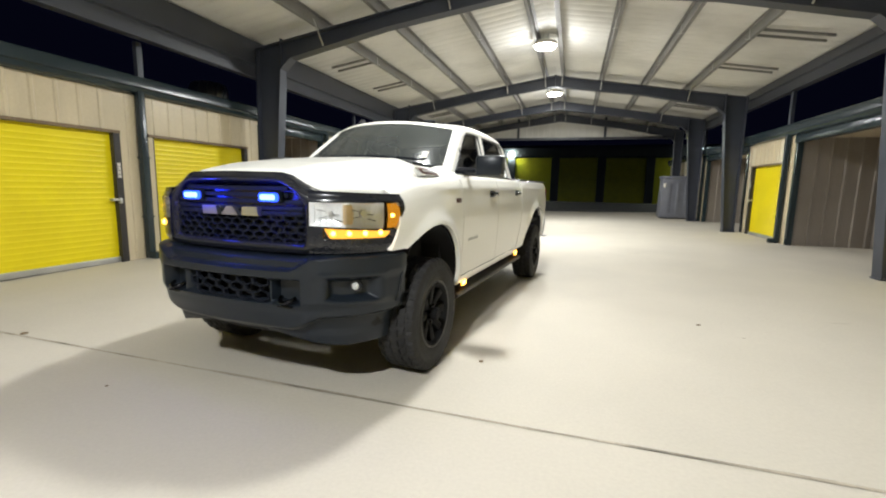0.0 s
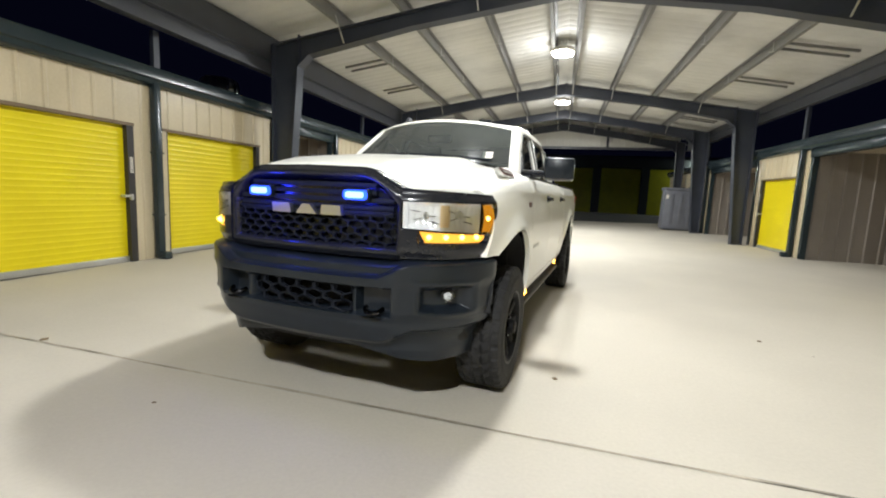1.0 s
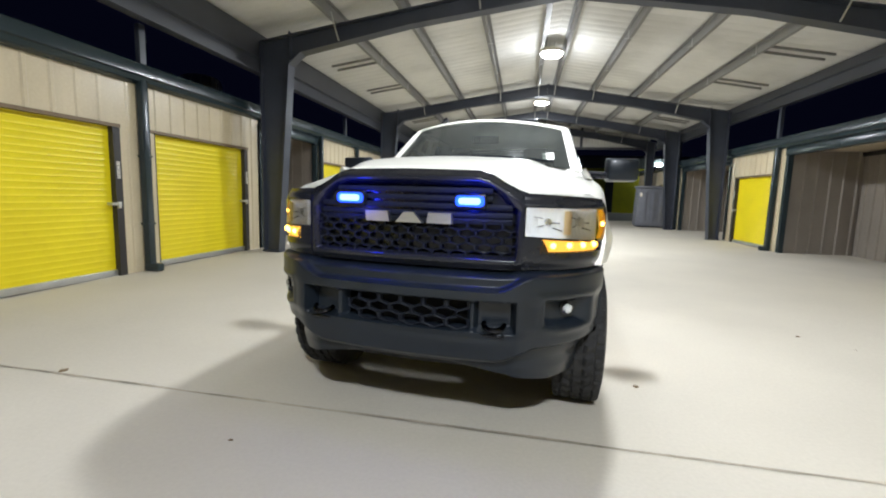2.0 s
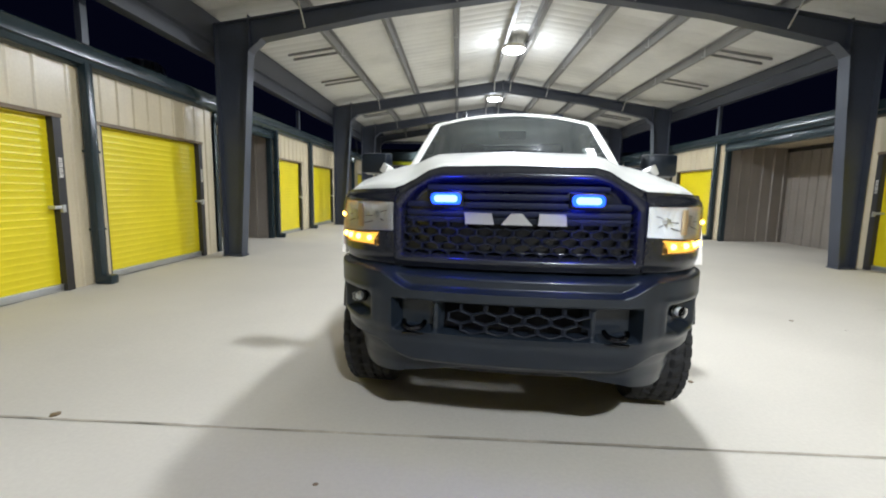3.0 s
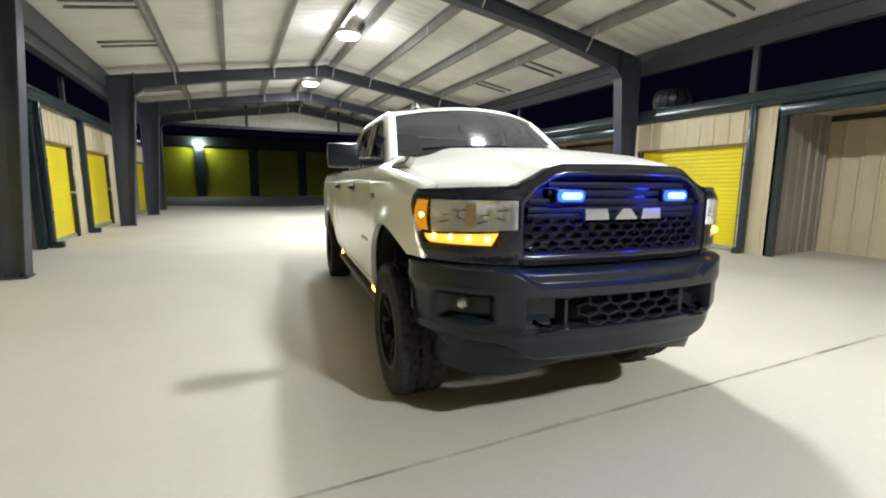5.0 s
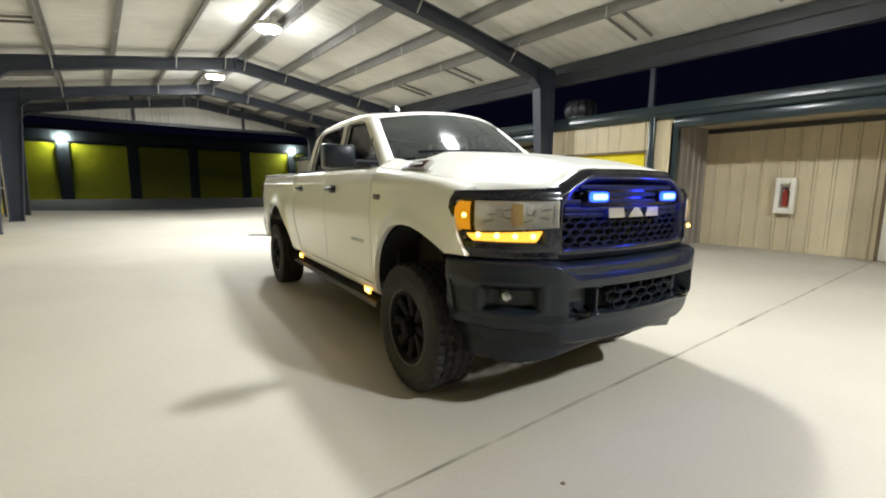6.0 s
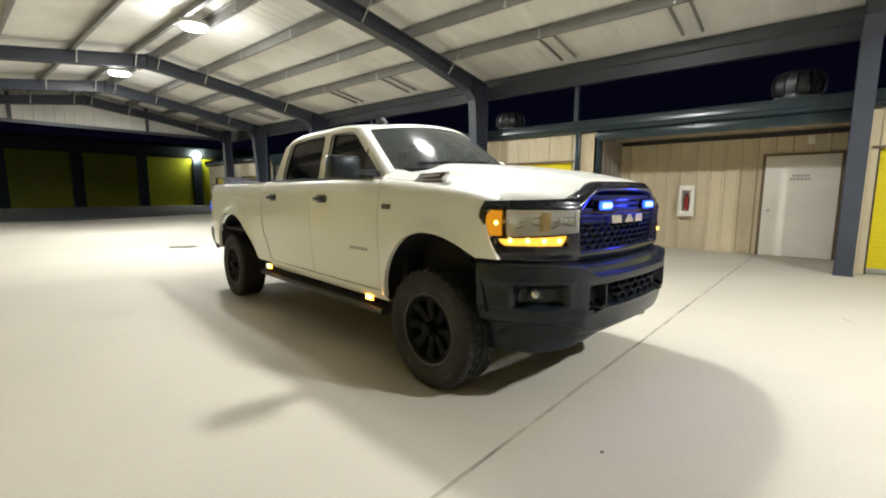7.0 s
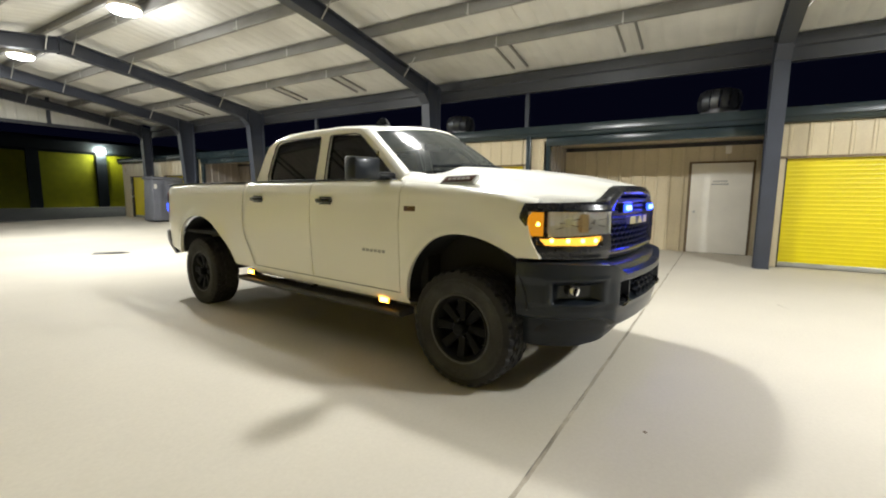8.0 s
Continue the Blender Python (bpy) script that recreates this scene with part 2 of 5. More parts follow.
def i_beam(bm, line, t=0.012, half=0.120):
    """A welded I section along pairs of points (inner, outer) in the x-z plane, web between two flanges."""
    for (i0, o0), (i1, o1) in zip(line, line[1:]):
        for a, b in ((i0, i1), (o0, o1)):
            d = Vector((b[0] - a[0], 0, b[1] - a[1])).normalized()
            n = Vector((-d.z, 0, d.x)) * t
            p, q = Vector((a[0], 0, a[1])), Vector((b[0], 0, b[1]))
            vs = [bm.verts.new(v + Vector((0, y, 0)) + s) for v in (p, q) for y in (-half, half) for s in (-n, n)]
            for f in ((0, 1, 3, 2), (4, 6, 7, 5), (0, 2, 6, 4), (1, 5, 7, 3), (0, 4, 5, 1), (2, 3, 7, 6)):
                bm.faces.new([vs[k] for k in f])
        quad = [Vector((c[0], 0, c[1])) for c in (i0, i1, o1, o0)]
        vs = [[bm.verts.new(c + Vector((0, y, 0))) for c in quad] for y in (-0.006, 0.006)]
        bm.faces.new(vs[0])
        bm.faces.new(vs[1][::-1])
        for k in range(4):
            bm.faces.new((vs[0][k], vs[0][(k + 1) % 4], vs[1][(k + 1) % 4], vs[1][k]))
    return bm


LEFT_COL = (-6.60, -6.33, -6.93)
RIGHT_COL = (4.52, 4.24, 4.81)
PURLINS = {-1: (0.33, 1.62, 3.04, 4.32), 1: (0.24, 1.50, 2.84, 4.14)}


END_COL = ((-6.75, -6.68, -6.95), (4.50, 4.42, 4.78))


def steel_frame(y):
    z0 = floor_height(y)
    f = thing("steel_frame", "tapered slate-grey steel portal frame of the canopy", "steel frame", pose(0, y, 0), group="portal frames", kind="structure")
    for s, (base, knee, out) in zip((-1, 1), END_COL if y > 24 else (LEFT_COL, RIGHT_COL)):
        top = roof_z(out) - 0.22
        bm = i_beam(bmesh.new(), [((base, z0 + 0.02), (out, z0 + 0.02)), ((knee, 3.80), (out, 3.80)), ((knee, 3.80), (out, top))])
        box(bm, min(base, out) - 0.03, max(base, out) + 0.03, -0.13, 0.13, z0 - 0.01, z0 + 0.02)
        for dx in (0.08, -0.08):
            for dy in (0.09, -0.09):
                tube(bm, ((base + out) / 2 + dx, dy, z0), ((base + out) / 2 + dx, dy, z0 + 0.06), 0.012, 6)
        part("column", bm, STEEL, f)
        bm = i_beam(bmesh.new(), [((knee, 3.80), (out, top)), ((knee - s * 0.25, 4.02), (knee - s * 0.25, roof_z(knee - s * 0.25) - 0.22)), ((RIDGE + s * 2.9, 4.46), (RIDGE + s * 2.9, roof_z(RIDGE + s * 2.9) - 0.22)), ((RIDGE, 4.86), (RIDGE, roof_z(RIDGE) - 0.22))])
        box(bm, RIDGE + s * 0.002, RIDGE + s * 0.02, -0.105, 0.105, 4.82, 5.24)
        box(bm, min(knee, knee - s * 0.02), max(knee, knee - s * 0.02), -0.10, 0.10, 3.8, 4.42)
        part("rafter", bm, STEEL, f)
        for k, p in enumerate(PURLINS[s]):
            x = RIDGE + s * p
            if k != 2:
                zt = roof_z(x) - 0.12
                zb = 4.86 - (4.86 - 4.46) * min(p, 2.9) / 2.9 - max(0, p - 2.9) * 0.20
                part("flange_brace", tube(bmesh.new(), (x, -0.42, zt), (x - s * 0.02, -0.10, zb + 0.02), 0.016, 5), BRACE, f)


for y in FRAMES:
    steel_frame(y)

Z_SECTION = ((-0.004, 0.0), (-0.004, 0.19), (-0.07, 0.19), (-0.07, 0.20), (0.004, 0.20), (0.004, 0.01), (0.07, 0.01), (0.07, 0.0))


def purlins():
    for s in (-1, 1):
        for p in PURLINS[s]:
            x = RIDGE + s * p
            z = roof_z(x) - 0.215
            sec = [(s * u, v) for u, v in Z_SECTION]
            tagged(part("purlin", sweep(bmesh.new(), sec, (x, Y0, z), (x, Y1 - 0.16, z)), PURLIN), "grey galvanised Z-shaped roof purlin", "purlin", "roof purlins", "structure")
        # sag straps: a pale clip under each purlin at the thirds of a bay
        bm = bmesh.new()
        for y0, y1 in zip(FRAMES, FRAMES[1:]):
            for k in (1 / 3, 2 / 3):
                for p in PURLINS[s]:
                    x, y = RIDGE + s * p, y0 + (y1 - y0) * k
                    z = roof_z(x) - 0.215
                    box(bm, x - 0.085, x + 0.085, y - 0.013, y + 0.013, z - 0.006, z - 0.002)
                    box(bm, x - s * 0.012 - 0.003, x - s * 0.012 + 0.003, y - 0.013, y + 0.013, z - 0.004, z + 0.19)
        tagged(part("sag_straps", bm, BRACE), "pale steel sag straps clipped to the purlins", "strap", kind="structure")
        bm = bmesh.new()
        for y0, y1 in zip(FRAMES, FRAMES[1:]):
            for k in (1 / 3, 2 / 3):
                for dy in (-0.17, 0.17):
                    y = y0 + (y1 - y0) * k + dy
                    xa, xb = RIDGE + s * (PURLINS[s][3] + 0.05), RIDGE + s * 5.55
                    sweep(bm, ((-0.02, 0), (0.02, 0), (0.02, 0.05), (-0.02, 0.05)), (xa, y, roof_z(xa) - 0.10), (xb, y, roof_z(xb) - 0.10))
        tagged(part("bridging", bm, PURLIN), "short grey bridging channels between purlin and eave", "bridging", kind="structure")


purlins()


def eaves():
    for s, x, low in ((-1, -7.02, 3.64), (1, 4.98, 3.92)):
        top = roof_z(x) - 0.03
        bm = bmesh.new()
        sec = ((-0.09, 0.0), (0.09, 0.0), (0.09, 0.03), (0.02, 0.03), (0.02, 0.26), (0.09, 0.28), (0.09, 0.31), (0.02, 0.33), (0.02, top - low), (-0.09, top - low))
        sweep(bm, [(-s * u, v) for u, v in sec], (x, Y0, low), (x, Y1, low))
        tagged(part("eave_beam", bm, EAVE), "grey folded steel eave beam along the roof edge", "eave beam", kind="structure")


eaves()


def roof_sheets():
    bm = bmesh.new()
    pitch = 0.305
    ys = []
    y = Y0
    while y < Y1:
        ys += [(y, 0), (y + 0.10, 0), (y + 0.122, 0.011), (y + 0.148, 0.011), (y + 0.17, 0)]
        y += pitch
    for s in (-1, 1):
        xs = (RIDGE, RIDGE + s * 2.0, RIDGE + s * 4.0, RIDGE + s * (HALF + 0.15))
        rows = [[bm.verts.new((x, y, roof_z(x) + o)) for y, o in ys] for x in xs]
        for a, b in zip(rows, rows[1:]):
            for i in range(len(ys) - 1):
                bm.faces.new((a[i], a[i + 1], b[i + 1], b[i]))
    up = bmesh.ops.extrude_face_region(bm, geom=bm.faces[:])
    for v in up["geom"]:
        if isinstance(v, bmesh.types.BMVert):
            v.co.z += 0.05
    tagged(part("ceiling", bm, ROOFING), "white ribbed metal roof sheets seen from below", "ceiling", kind="structure")


roof_sheets()


def gable():
    y = 24.42
    bm = bmesh.new()
    zb = 4.05
    xs = []
    x = RIDGE - 5.6
    while x < RIDGE + 5.6:
        xs += [(x, 0), (x + 0.11, 0), (x + 0.13, 0.025), (x + 0.17, 0.025), (x + 0.19, 0)]
        x += 0.305
    lo = [bm.verts.new((x, y - o, min(zb, roof_z(x) - 0.02))) for x, o in xs]
    hi = [bm.verts.new((x, y - o, roof_z(x) - 0.01)) for x, o in xs]
    for i in range(len(xs) - 1):
        bm.faces.new((lo[i], lo[i + 1], hi[i + 1], hi[i]))
    up = bmesh.ops.extrude_face_region(bm, geom=bm.faces[:])
    for v in up["geom"]:
        if isinstance(v, bmesh.types.BMVert):
            v.co.y += 0.06
    g = tagged(part("gable_panel", bm, ROOFING), "white ribbed gable panel closing the canopy's far end", "gable", kind="structure")
    bm = boxed(RIDGE - 5.7, RIDGE + 5.7, y - 0.08, y - 0.03, zb - 0.12, zb)
    part("girt", bm, EAVE, g, "grey steel bottom rail")
    for dx in (-2.2, 2.2):
        part("post", boxed(RIDGE + dx - 0.06, RIDGE + dx + 0.06, y - 0.10, y - 0.03, zb, roof_z(RIDGE + dx) - 0.03), STEEL, g)


gable()


def high_bay(y):
    l = thing("canopy_lamp", "bright lit round white lamp hanging under the roof ridge", "lamp", pose(RIDGE - 0.12, y, 5.03), "ridge lamps")
    bm = tube(bmesh.new(), (0, 0, 0.05), (0, 0, 0.11), 0.30, 40)
    tube(bm, (0, 0, 0.11), (0, 0, 0.20), 0.17, 28, 0.12)
    for k in range(24):
        a = 2 * math.pi * k / 24
        box(bm, -0.005, 0.005, 0.16, 0.28, 0.10, 0.16)
        bmesh.ops.rotate(bm, cent=(0, 0, 0), matrix=Matrix.Rotation(a, 3, "Z"), verts=list(bm.verts)[-8:])
    part("housing", bm, WHITE, l)
    part("lens", tube(bmesh.new(), (0, 0, 0.0), (0, 0, 0.05), 0.25, 40, 0.28), LAMP_GLOW, l, "glowing white lens")
    for x in (-0.06, 0.06):
        part("hanger", tube(bmesh.new(), (x, 0, 0.18), (x, 0, 0.36), 0.01, 6), BRACE, l)


for y in LAMP_Y:
    high_bay(y)


# ---- storage rows on both sides ----
LX, RX = -7.30, 5.03
DOOR_H, SIDING_H = 2.13, 2.80


class Side:
    """One row of storage units: face plane x and the way out of it."""

    def __init__(self, x, out):
        self.x, self.out = x, out

    def at(self, y0):
        return lambda s, o, z: (self.x + self.out * o, y0 + s, z)

    def span(self, a, b):
        """x range between a and b metres out of the face."""
        u, v = self.x + self.out * a, self.x + self.out * b
        return min(u, v), max(u, v)


WEST, EAST = Side(LX, 1), Side(RX, -1)


def number_bars(bm, side, y, z0, n=4):
    for k in range(n):
        z = z0 - k * 0.062
        x0, x1 = side.span(0.001, 0.004)
        for dz, w in ((0.0, 0.056), (-0.018, 0.044), (-0.036, 0.056)):
            box(bm, x0, x1, y - w / 2, y + w / 2, z + dz, z + dz + 0.012)


def roll_up_door(side, y0, y1, latch=1):
    z0 = floor_height((y0 + y1) / 2)
    d = thing("roll_up_door", "closed yellow ribbed steel roll-up storage door", "door", pose(0, 0, 0), "storage doors")
    bm = bmesh.new()
    prof = []
    z = z0 + 0.10
    while z < DOOR_H + 0.02:
        prof += [(z, 0.0), (z + 0.050, 0.0), (z + 0.058, 0.0028), (z + 0.070, 0.0028), (z + 0.078, 0.0)]
        z += 0.082
    rows = [[bm.verts.new((side.x + side.out * (o - 0.07), y, z)) for z, o in prof] for y in (y0, y1)]
    for i in range(len(prof) - 1):
        bm.faces.new((rows[0][i], rows[0][i + 1], rows[1][i + 1], rows[1][i]))
    up = bmesh.ops.extrude_face_region(bm, geom=bm.faces[:])
    for v in up["geom"]:
        if isinstance(v, bmesh.types.BMVert):
            v.co.x -= side.out * 0.012
    part("curtain", bm, YELLOW, d)
    x0, x1 = side.span(-0.09, -0.035)
    part("bottom_bar", boxed(x0, x1, y0, y1, z0 + 0.012, z0 + 0.10, 0.006), ZINC, d, "galvanised bottom bar")
    x0, x1 = side.span(-0.10, 0.012)
    wide, slim, tan = (y1, y0 - 0.025, y0 - 0.11) if latch > 0 else (y0 - 0.11, y1, y1 + 0.025)
    part("guide", boxed(x0, x1, wide, wide + 0.11, z0, DOOR_H), JAMB, d, "dark steel door guide")
    part("guide", boxed(x0, x1 - 0.004, slim, slim + 0.025, z0, DOOR_H), JAMB, d, "dark steel door guide")
    part("jamb", boxed(x0, x1 - 0.002, tan, tan + 0.085, z0, DOOR_H), SIDING, d, "tan folded steel jamb")
    x0, x1 = side.span(-0.10, 0.03)
    part("header_trim", boxed(x0, x1, y0 - 0.11, y1 + 0.11, DOOR_H, DOOR_H + 0.045), BROWN, d, "brown header trim")
    yl = y1 if latch > 0 else y0 - 0.11
    x0, x1 = side.span(-0.06, 0.035)
    bm = boxed(x0, x1, yl - 0.09, yl + 0.05, z0 + 1.02, z0 + 1.06, 0.008)
    x0, x1 = side.span(0.0, 0.045)
    box(bm, x0, x1, yl + 0.0, yl + 0.05, z0 + 0.98, z0 + 1.07, 0.008)
    part("latch", bm, ZINC, d, "galvanised slide latch")
    bm = bmesh.new()
    number_bars(bm, Side(side.x + side.out * 0.012, side.out), yl + 0.055, z0 + 1.62)
    part("unit_marking", bm, WHITE, d, "white vertical unit marking")


def pier(side, wall, y0, y1, z1=SIDING_H, mat=None):
    z0 = floor_height((y0 + y1) / 2)
    part("siding_panel", ribbed(bmesh.new(), side.at(y0), y1 - y0, z0, z1, 0.3, 0.02, 0.12), mat or SIDING, wall)


def header(side, wall, y0, y1):
    part("siding_panel", ribbed(bmesh.new(), side.at(y0), y1 - y0, DOOR_H + 0.045, SIDING_H, 0.3, 0.02, 0.12), SIDING, wall)


def downpipe(side, y):
    z0 = floor_height(y)
    p = thing("downpipe", "dark green square downpipe with a shoe at the floor", "downpipe", pose(0, 0, 0), "downpipes")
    x0, x1 = side.span(0.02, 0.13)
    part("pipe", boxed(x0, x1, y - 0.06, y + 0.06, z0 + 0.08, 2.86, 0.014), GREEN, p)
    x0, x1 = side.span(0.02, 0.26)
    part("shoe", boxed(x0, x1, y - 0.065, y + 0.065, z0, z0 + 0.12, 0.02), GREEN, p)
    for z in (0.75, 1.75):
        x0, x1 = side.span(0.018, 0.135)
        part("strap", boxed(x0, x1, y - 0.075, y + 0.075, z, z + 0.03), GREEN, p)


def recess(side, wall, y0, y1, depth=1.75, mat=None, back=None):
    """An entry recess: two side walls, a back wall and a soffit."""
    z0 = floor_height((y0 + y1) / 2)
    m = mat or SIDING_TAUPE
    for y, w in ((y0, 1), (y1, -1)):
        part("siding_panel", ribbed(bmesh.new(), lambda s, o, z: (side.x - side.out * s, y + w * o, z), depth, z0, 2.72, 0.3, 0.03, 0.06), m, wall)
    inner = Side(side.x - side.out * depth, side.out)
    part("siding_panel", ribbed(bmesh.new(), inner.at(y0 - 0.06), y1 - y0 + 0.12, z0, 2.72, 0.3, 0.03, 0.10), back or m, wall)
    x0, x1 = side.span(-depth - 0.10, -0.03)
    part("soffit", boxed(x0, x1, y0 - 0.06, y1 + 0.06, 2.72, 2.78), SIDING, wall)
    x0, x1 = inner.span(0.03, 0.07)
    part("trim", boxed(x0, x1, y0, y1, 2.60, 2.70), JAMB, wall)
    x0, x1 = side.span(-0.12, 0.06)
    part("header_beam", boxed(x0, x1, y0, y1, 2.60, 2.79, 0.02), GREEN, wall, "dark green beam over the recess")
    x0, x1 = side.span(-0.10, 0.02)
    for a in ((y1 - 0.10,) if y0 == 0.95 else (y0, y1 - 0.10)):
        part("trim", boxed(x0 - 0.002, x1 + 0.002, a, a + 0.10, z0, 2.72), GREEN, wall)


def gutter(side, name):
    x0, x1 = side.span(-0.10, 0.0)
    g = thing(name, "dark green box gutter along the storage row's roof edge", "gutter", kind="structure")
    bm = bmesh.new()
    sec = ((-0.14, 0.0), (0.05, 0.0), (0.11, 0.04), (0.12, 0.10), (0.15, 0.12), (0.15, 0.26), (0.13, 0.29), (-0.14, 0.29))
    s = 1 if side.out > 0 else -1
    sweep(bm, [(s * u, v) for u, v in sec], (side.x, Y0, 2.79), (side.x, 27.9, 2.79))
    part("trough", bm, GREEN, g)
    for y in (-1.6, 6.02, 13.55, 21.1):
        part("stanchion", boxed(side.x + side.out * 0.02 - 0.04, side.x + side.out * 0.02 + 0.04, y - 0.05, y + 0.05, 3.085, 3.66 if side is WEST else 3.94), STEEL, g, "thin slate steel stanchion")
    x0, x1 = side.span(-6.0, -0.16)
    bm = bmesh.new()
    lo, hi = side.x - side.out * 0.15, side.x - side.out * 9.0
    vs = [bm.verts.new(p) for p in ((lo, Y0, 3.0), (lo, 27.9, 3.0), (hi, 27.9, 3.35), (hi, Y0, 3.35))]
    bm.faces.new(vs)
    up = bmesh.ops.extrude_face_region(bm, geom=bm.faces[:])
    for v in up["geom"]:
        if isinstance(v, bmesh.types.BMVert):
            v.co.z -= 0.08
    part("roof", bm, EAVE, g, "low grey metal roof of the storage row")


def storage_row(side, name, doors, recesses, pipes, label, start=-9.8, end=27.7):
    wall = thing(name, label, "wall", kind="structure")
    cuts = sorted([(a - 0.11, b + 0.11, "door") for a, b in doors] + [(a, b, "recess") for a, b in recesses])
    y = start
    for a, b, what in cuts:
        if a - y > 0.01:
            pier(side, wall, y, a)
        if what == "door":
            header(side, wall, a, b)
        y = b
    if end - y > 0.01:
        pier(side, wall, y, end)
    for a, b in doors:
        roll_up_door(side, a, b, -1 if (a, b) == (-1.75, 0.70) else 1)
    for y in pipes:
        downpipe(side, y)
    return wall


W_DOORS = ((-6.9, -4.6), (-4.0, -1.7), (3.2, 5.50), (6.22, 8.42), (11.88, 13.70), (14.92, 17.05), (21.4, 23.3), (24.4, 26.6))
W_RECESS = ((-1.2, 2.6), (8.95, 11.65), (17.95, 20.7))
W_PIPES = (5.95, 14.45, 11.76, 2.85)
wall_w = storage_row(WEST, "wall_west", W_DOORS, W_RECESS, W_PIPES, "tan ribbed metal wall of a self-storage row")
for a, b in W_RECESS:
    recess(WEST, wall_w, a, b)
gutter(WEST, "gutter_west")

E_DOORS = ((-8.6, -6.2), (-5.2, -2.9), (-1.75, 0.70), (6.10, 8.46), (13.72, 15.68), (21.5, 23.6), (24.6, 26.8))
E_RECESS = ((0.95, 5.50), (8.95, 13.10), (16.15, 20.6))
E_PIPES = (5.93, 13.42, 20.85)
wall_e = storage_row(EAST, "wall_east", E_DOORS, E_RECESS, E_PIPES, "tan ribbed metal wall of a self-storage row")
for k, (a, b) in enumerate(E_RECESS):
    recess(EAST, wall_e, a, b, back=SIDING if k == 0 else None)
gutter(EAST, "gutter_east")


def white_door():
    d = thing("door_1", "closed white steel door with a small sign in the recess", "door", kind="structure")
    x = RX + 1.75 - 0.035
    part("frame", boxed(x - 0.02, x + 0.03, 1.07, 2.42, 0.0, 2.24), BROWN, d, "brown door frame")
    part("leaf", boxed(x - 0.05, x - 0.005, 1.12, 2.36, 0.02, 2.19, 0.004), WHITE, d)
    part("knob", tube(bmesh.new(), (x - 0.05, 2.25, 1.02), (x - 0.12, 2.25, 1.02), 0.028, 12), ZINC, d, "steel knob")
    bm = bmesh.new()
    for k, w in enumerate((0.30, 0.36)):
        for i in range(6):
            y = 1.74 + w / 2 - i * w / 6
            box(bm, x - 0.054, x - 0.0505, y - w / 6 * 0.7, y, 1.74 - k * 0.07, 1.775 - k * 0.07)
    part("sign_lettering", bm, GREY_INK, d, "two rows of small faded lettering")


white_door()


def extinguisher_cabinet():
    x = RX + 1.75 - 0.03
    c = thing("extinguisher_cabinet", "white wall cabinet with a red fire extinguisher behind its window", "cabinet", pose(x, 3.86, 1.20))
    bm = bmesh.new()
    box(bm, -0.16, 0.0, -0.17, -0.09, -0.37, 0.37, 0.006)
    box(bm, -0.16, 0.0, 0.09, 0.17, -0.37, 0.37, 0.006)
    box(bm, -0.16, 0.0, -0.09, 0.09, 0.25, 0.37)
    box(bm, -0.16, 0.0, -0.09, 0.09, -0.37, -0.25)
    box(bm, -0.01, 0.0, -0.09, 0.09, -0.25, 0.25)
    part("body", bm, WHITE, c)
    bm = tube(bmesh.new(), (-0.08, 0, -0.22), (-0.08, 0, 0.08), 0.055, 16)
    tube(bm, (-0.08, 0, 0.08), (-0.08, 0, 0.13), 0.055, 16, 0.02)
    part("extinguisher", bm, RED, c, "red fire extinguisher")
    part("valve", boxed(-0.11, -0.05, -0.03, 0.05, 0.13, 0.18, 0.006), BLACK_PLASTIC, c)


extinguisher_cabinet()
x = RX + 1.75 - 0.03
s = thing("wall_sensor", "small white sensor box above the white door", "sensor", pose(x, 1.63, 2.50))
part("body", boxed(-0.10, 0.0, -0.06, 0.06, -0.09, 0.09, 0.01), WHITE, s)


def storage_bin():
    z = floor_height(22.5)
    b = thing("storage_bin", "grey plastic utility cabinet standing beside a column", "utility cabinet", pose(4.3, 22.3, z))
    bm = boxed(-0.68, 0.68, -0.42, 0.42, 0.05, 1.78, 0.03)
    for v in bm.verts:
        k = 1 - 0.05 * v.co.z
        v.co.x, v.co.y = v.co.x * k, v.co.y * k
    part("body", bm, GREYBOX, b)
    part("lid", boxed(-0.68, 0.68, -0.43, 0.43, 1.78, 1.90, 0.04), GREYBOX, b)
    for k in range(3):
        part("rib", boxed(-0.45 + k * 0.36, -0.27 + k * 0.36, -0.425, -0.40, 0.25, 1.6, 0.01), GREYBOX, b)
    part("placard", boxed(-0.60, -0.50, -0.440, -0.405, 1.40, 1.58), WHITE, b, "small white placard")
    part("base", boxed(-0.60, 0.60, -0.36, 0.36, 0.0, 0.06), BLACK_PLASTIC, b)


storage_bin()


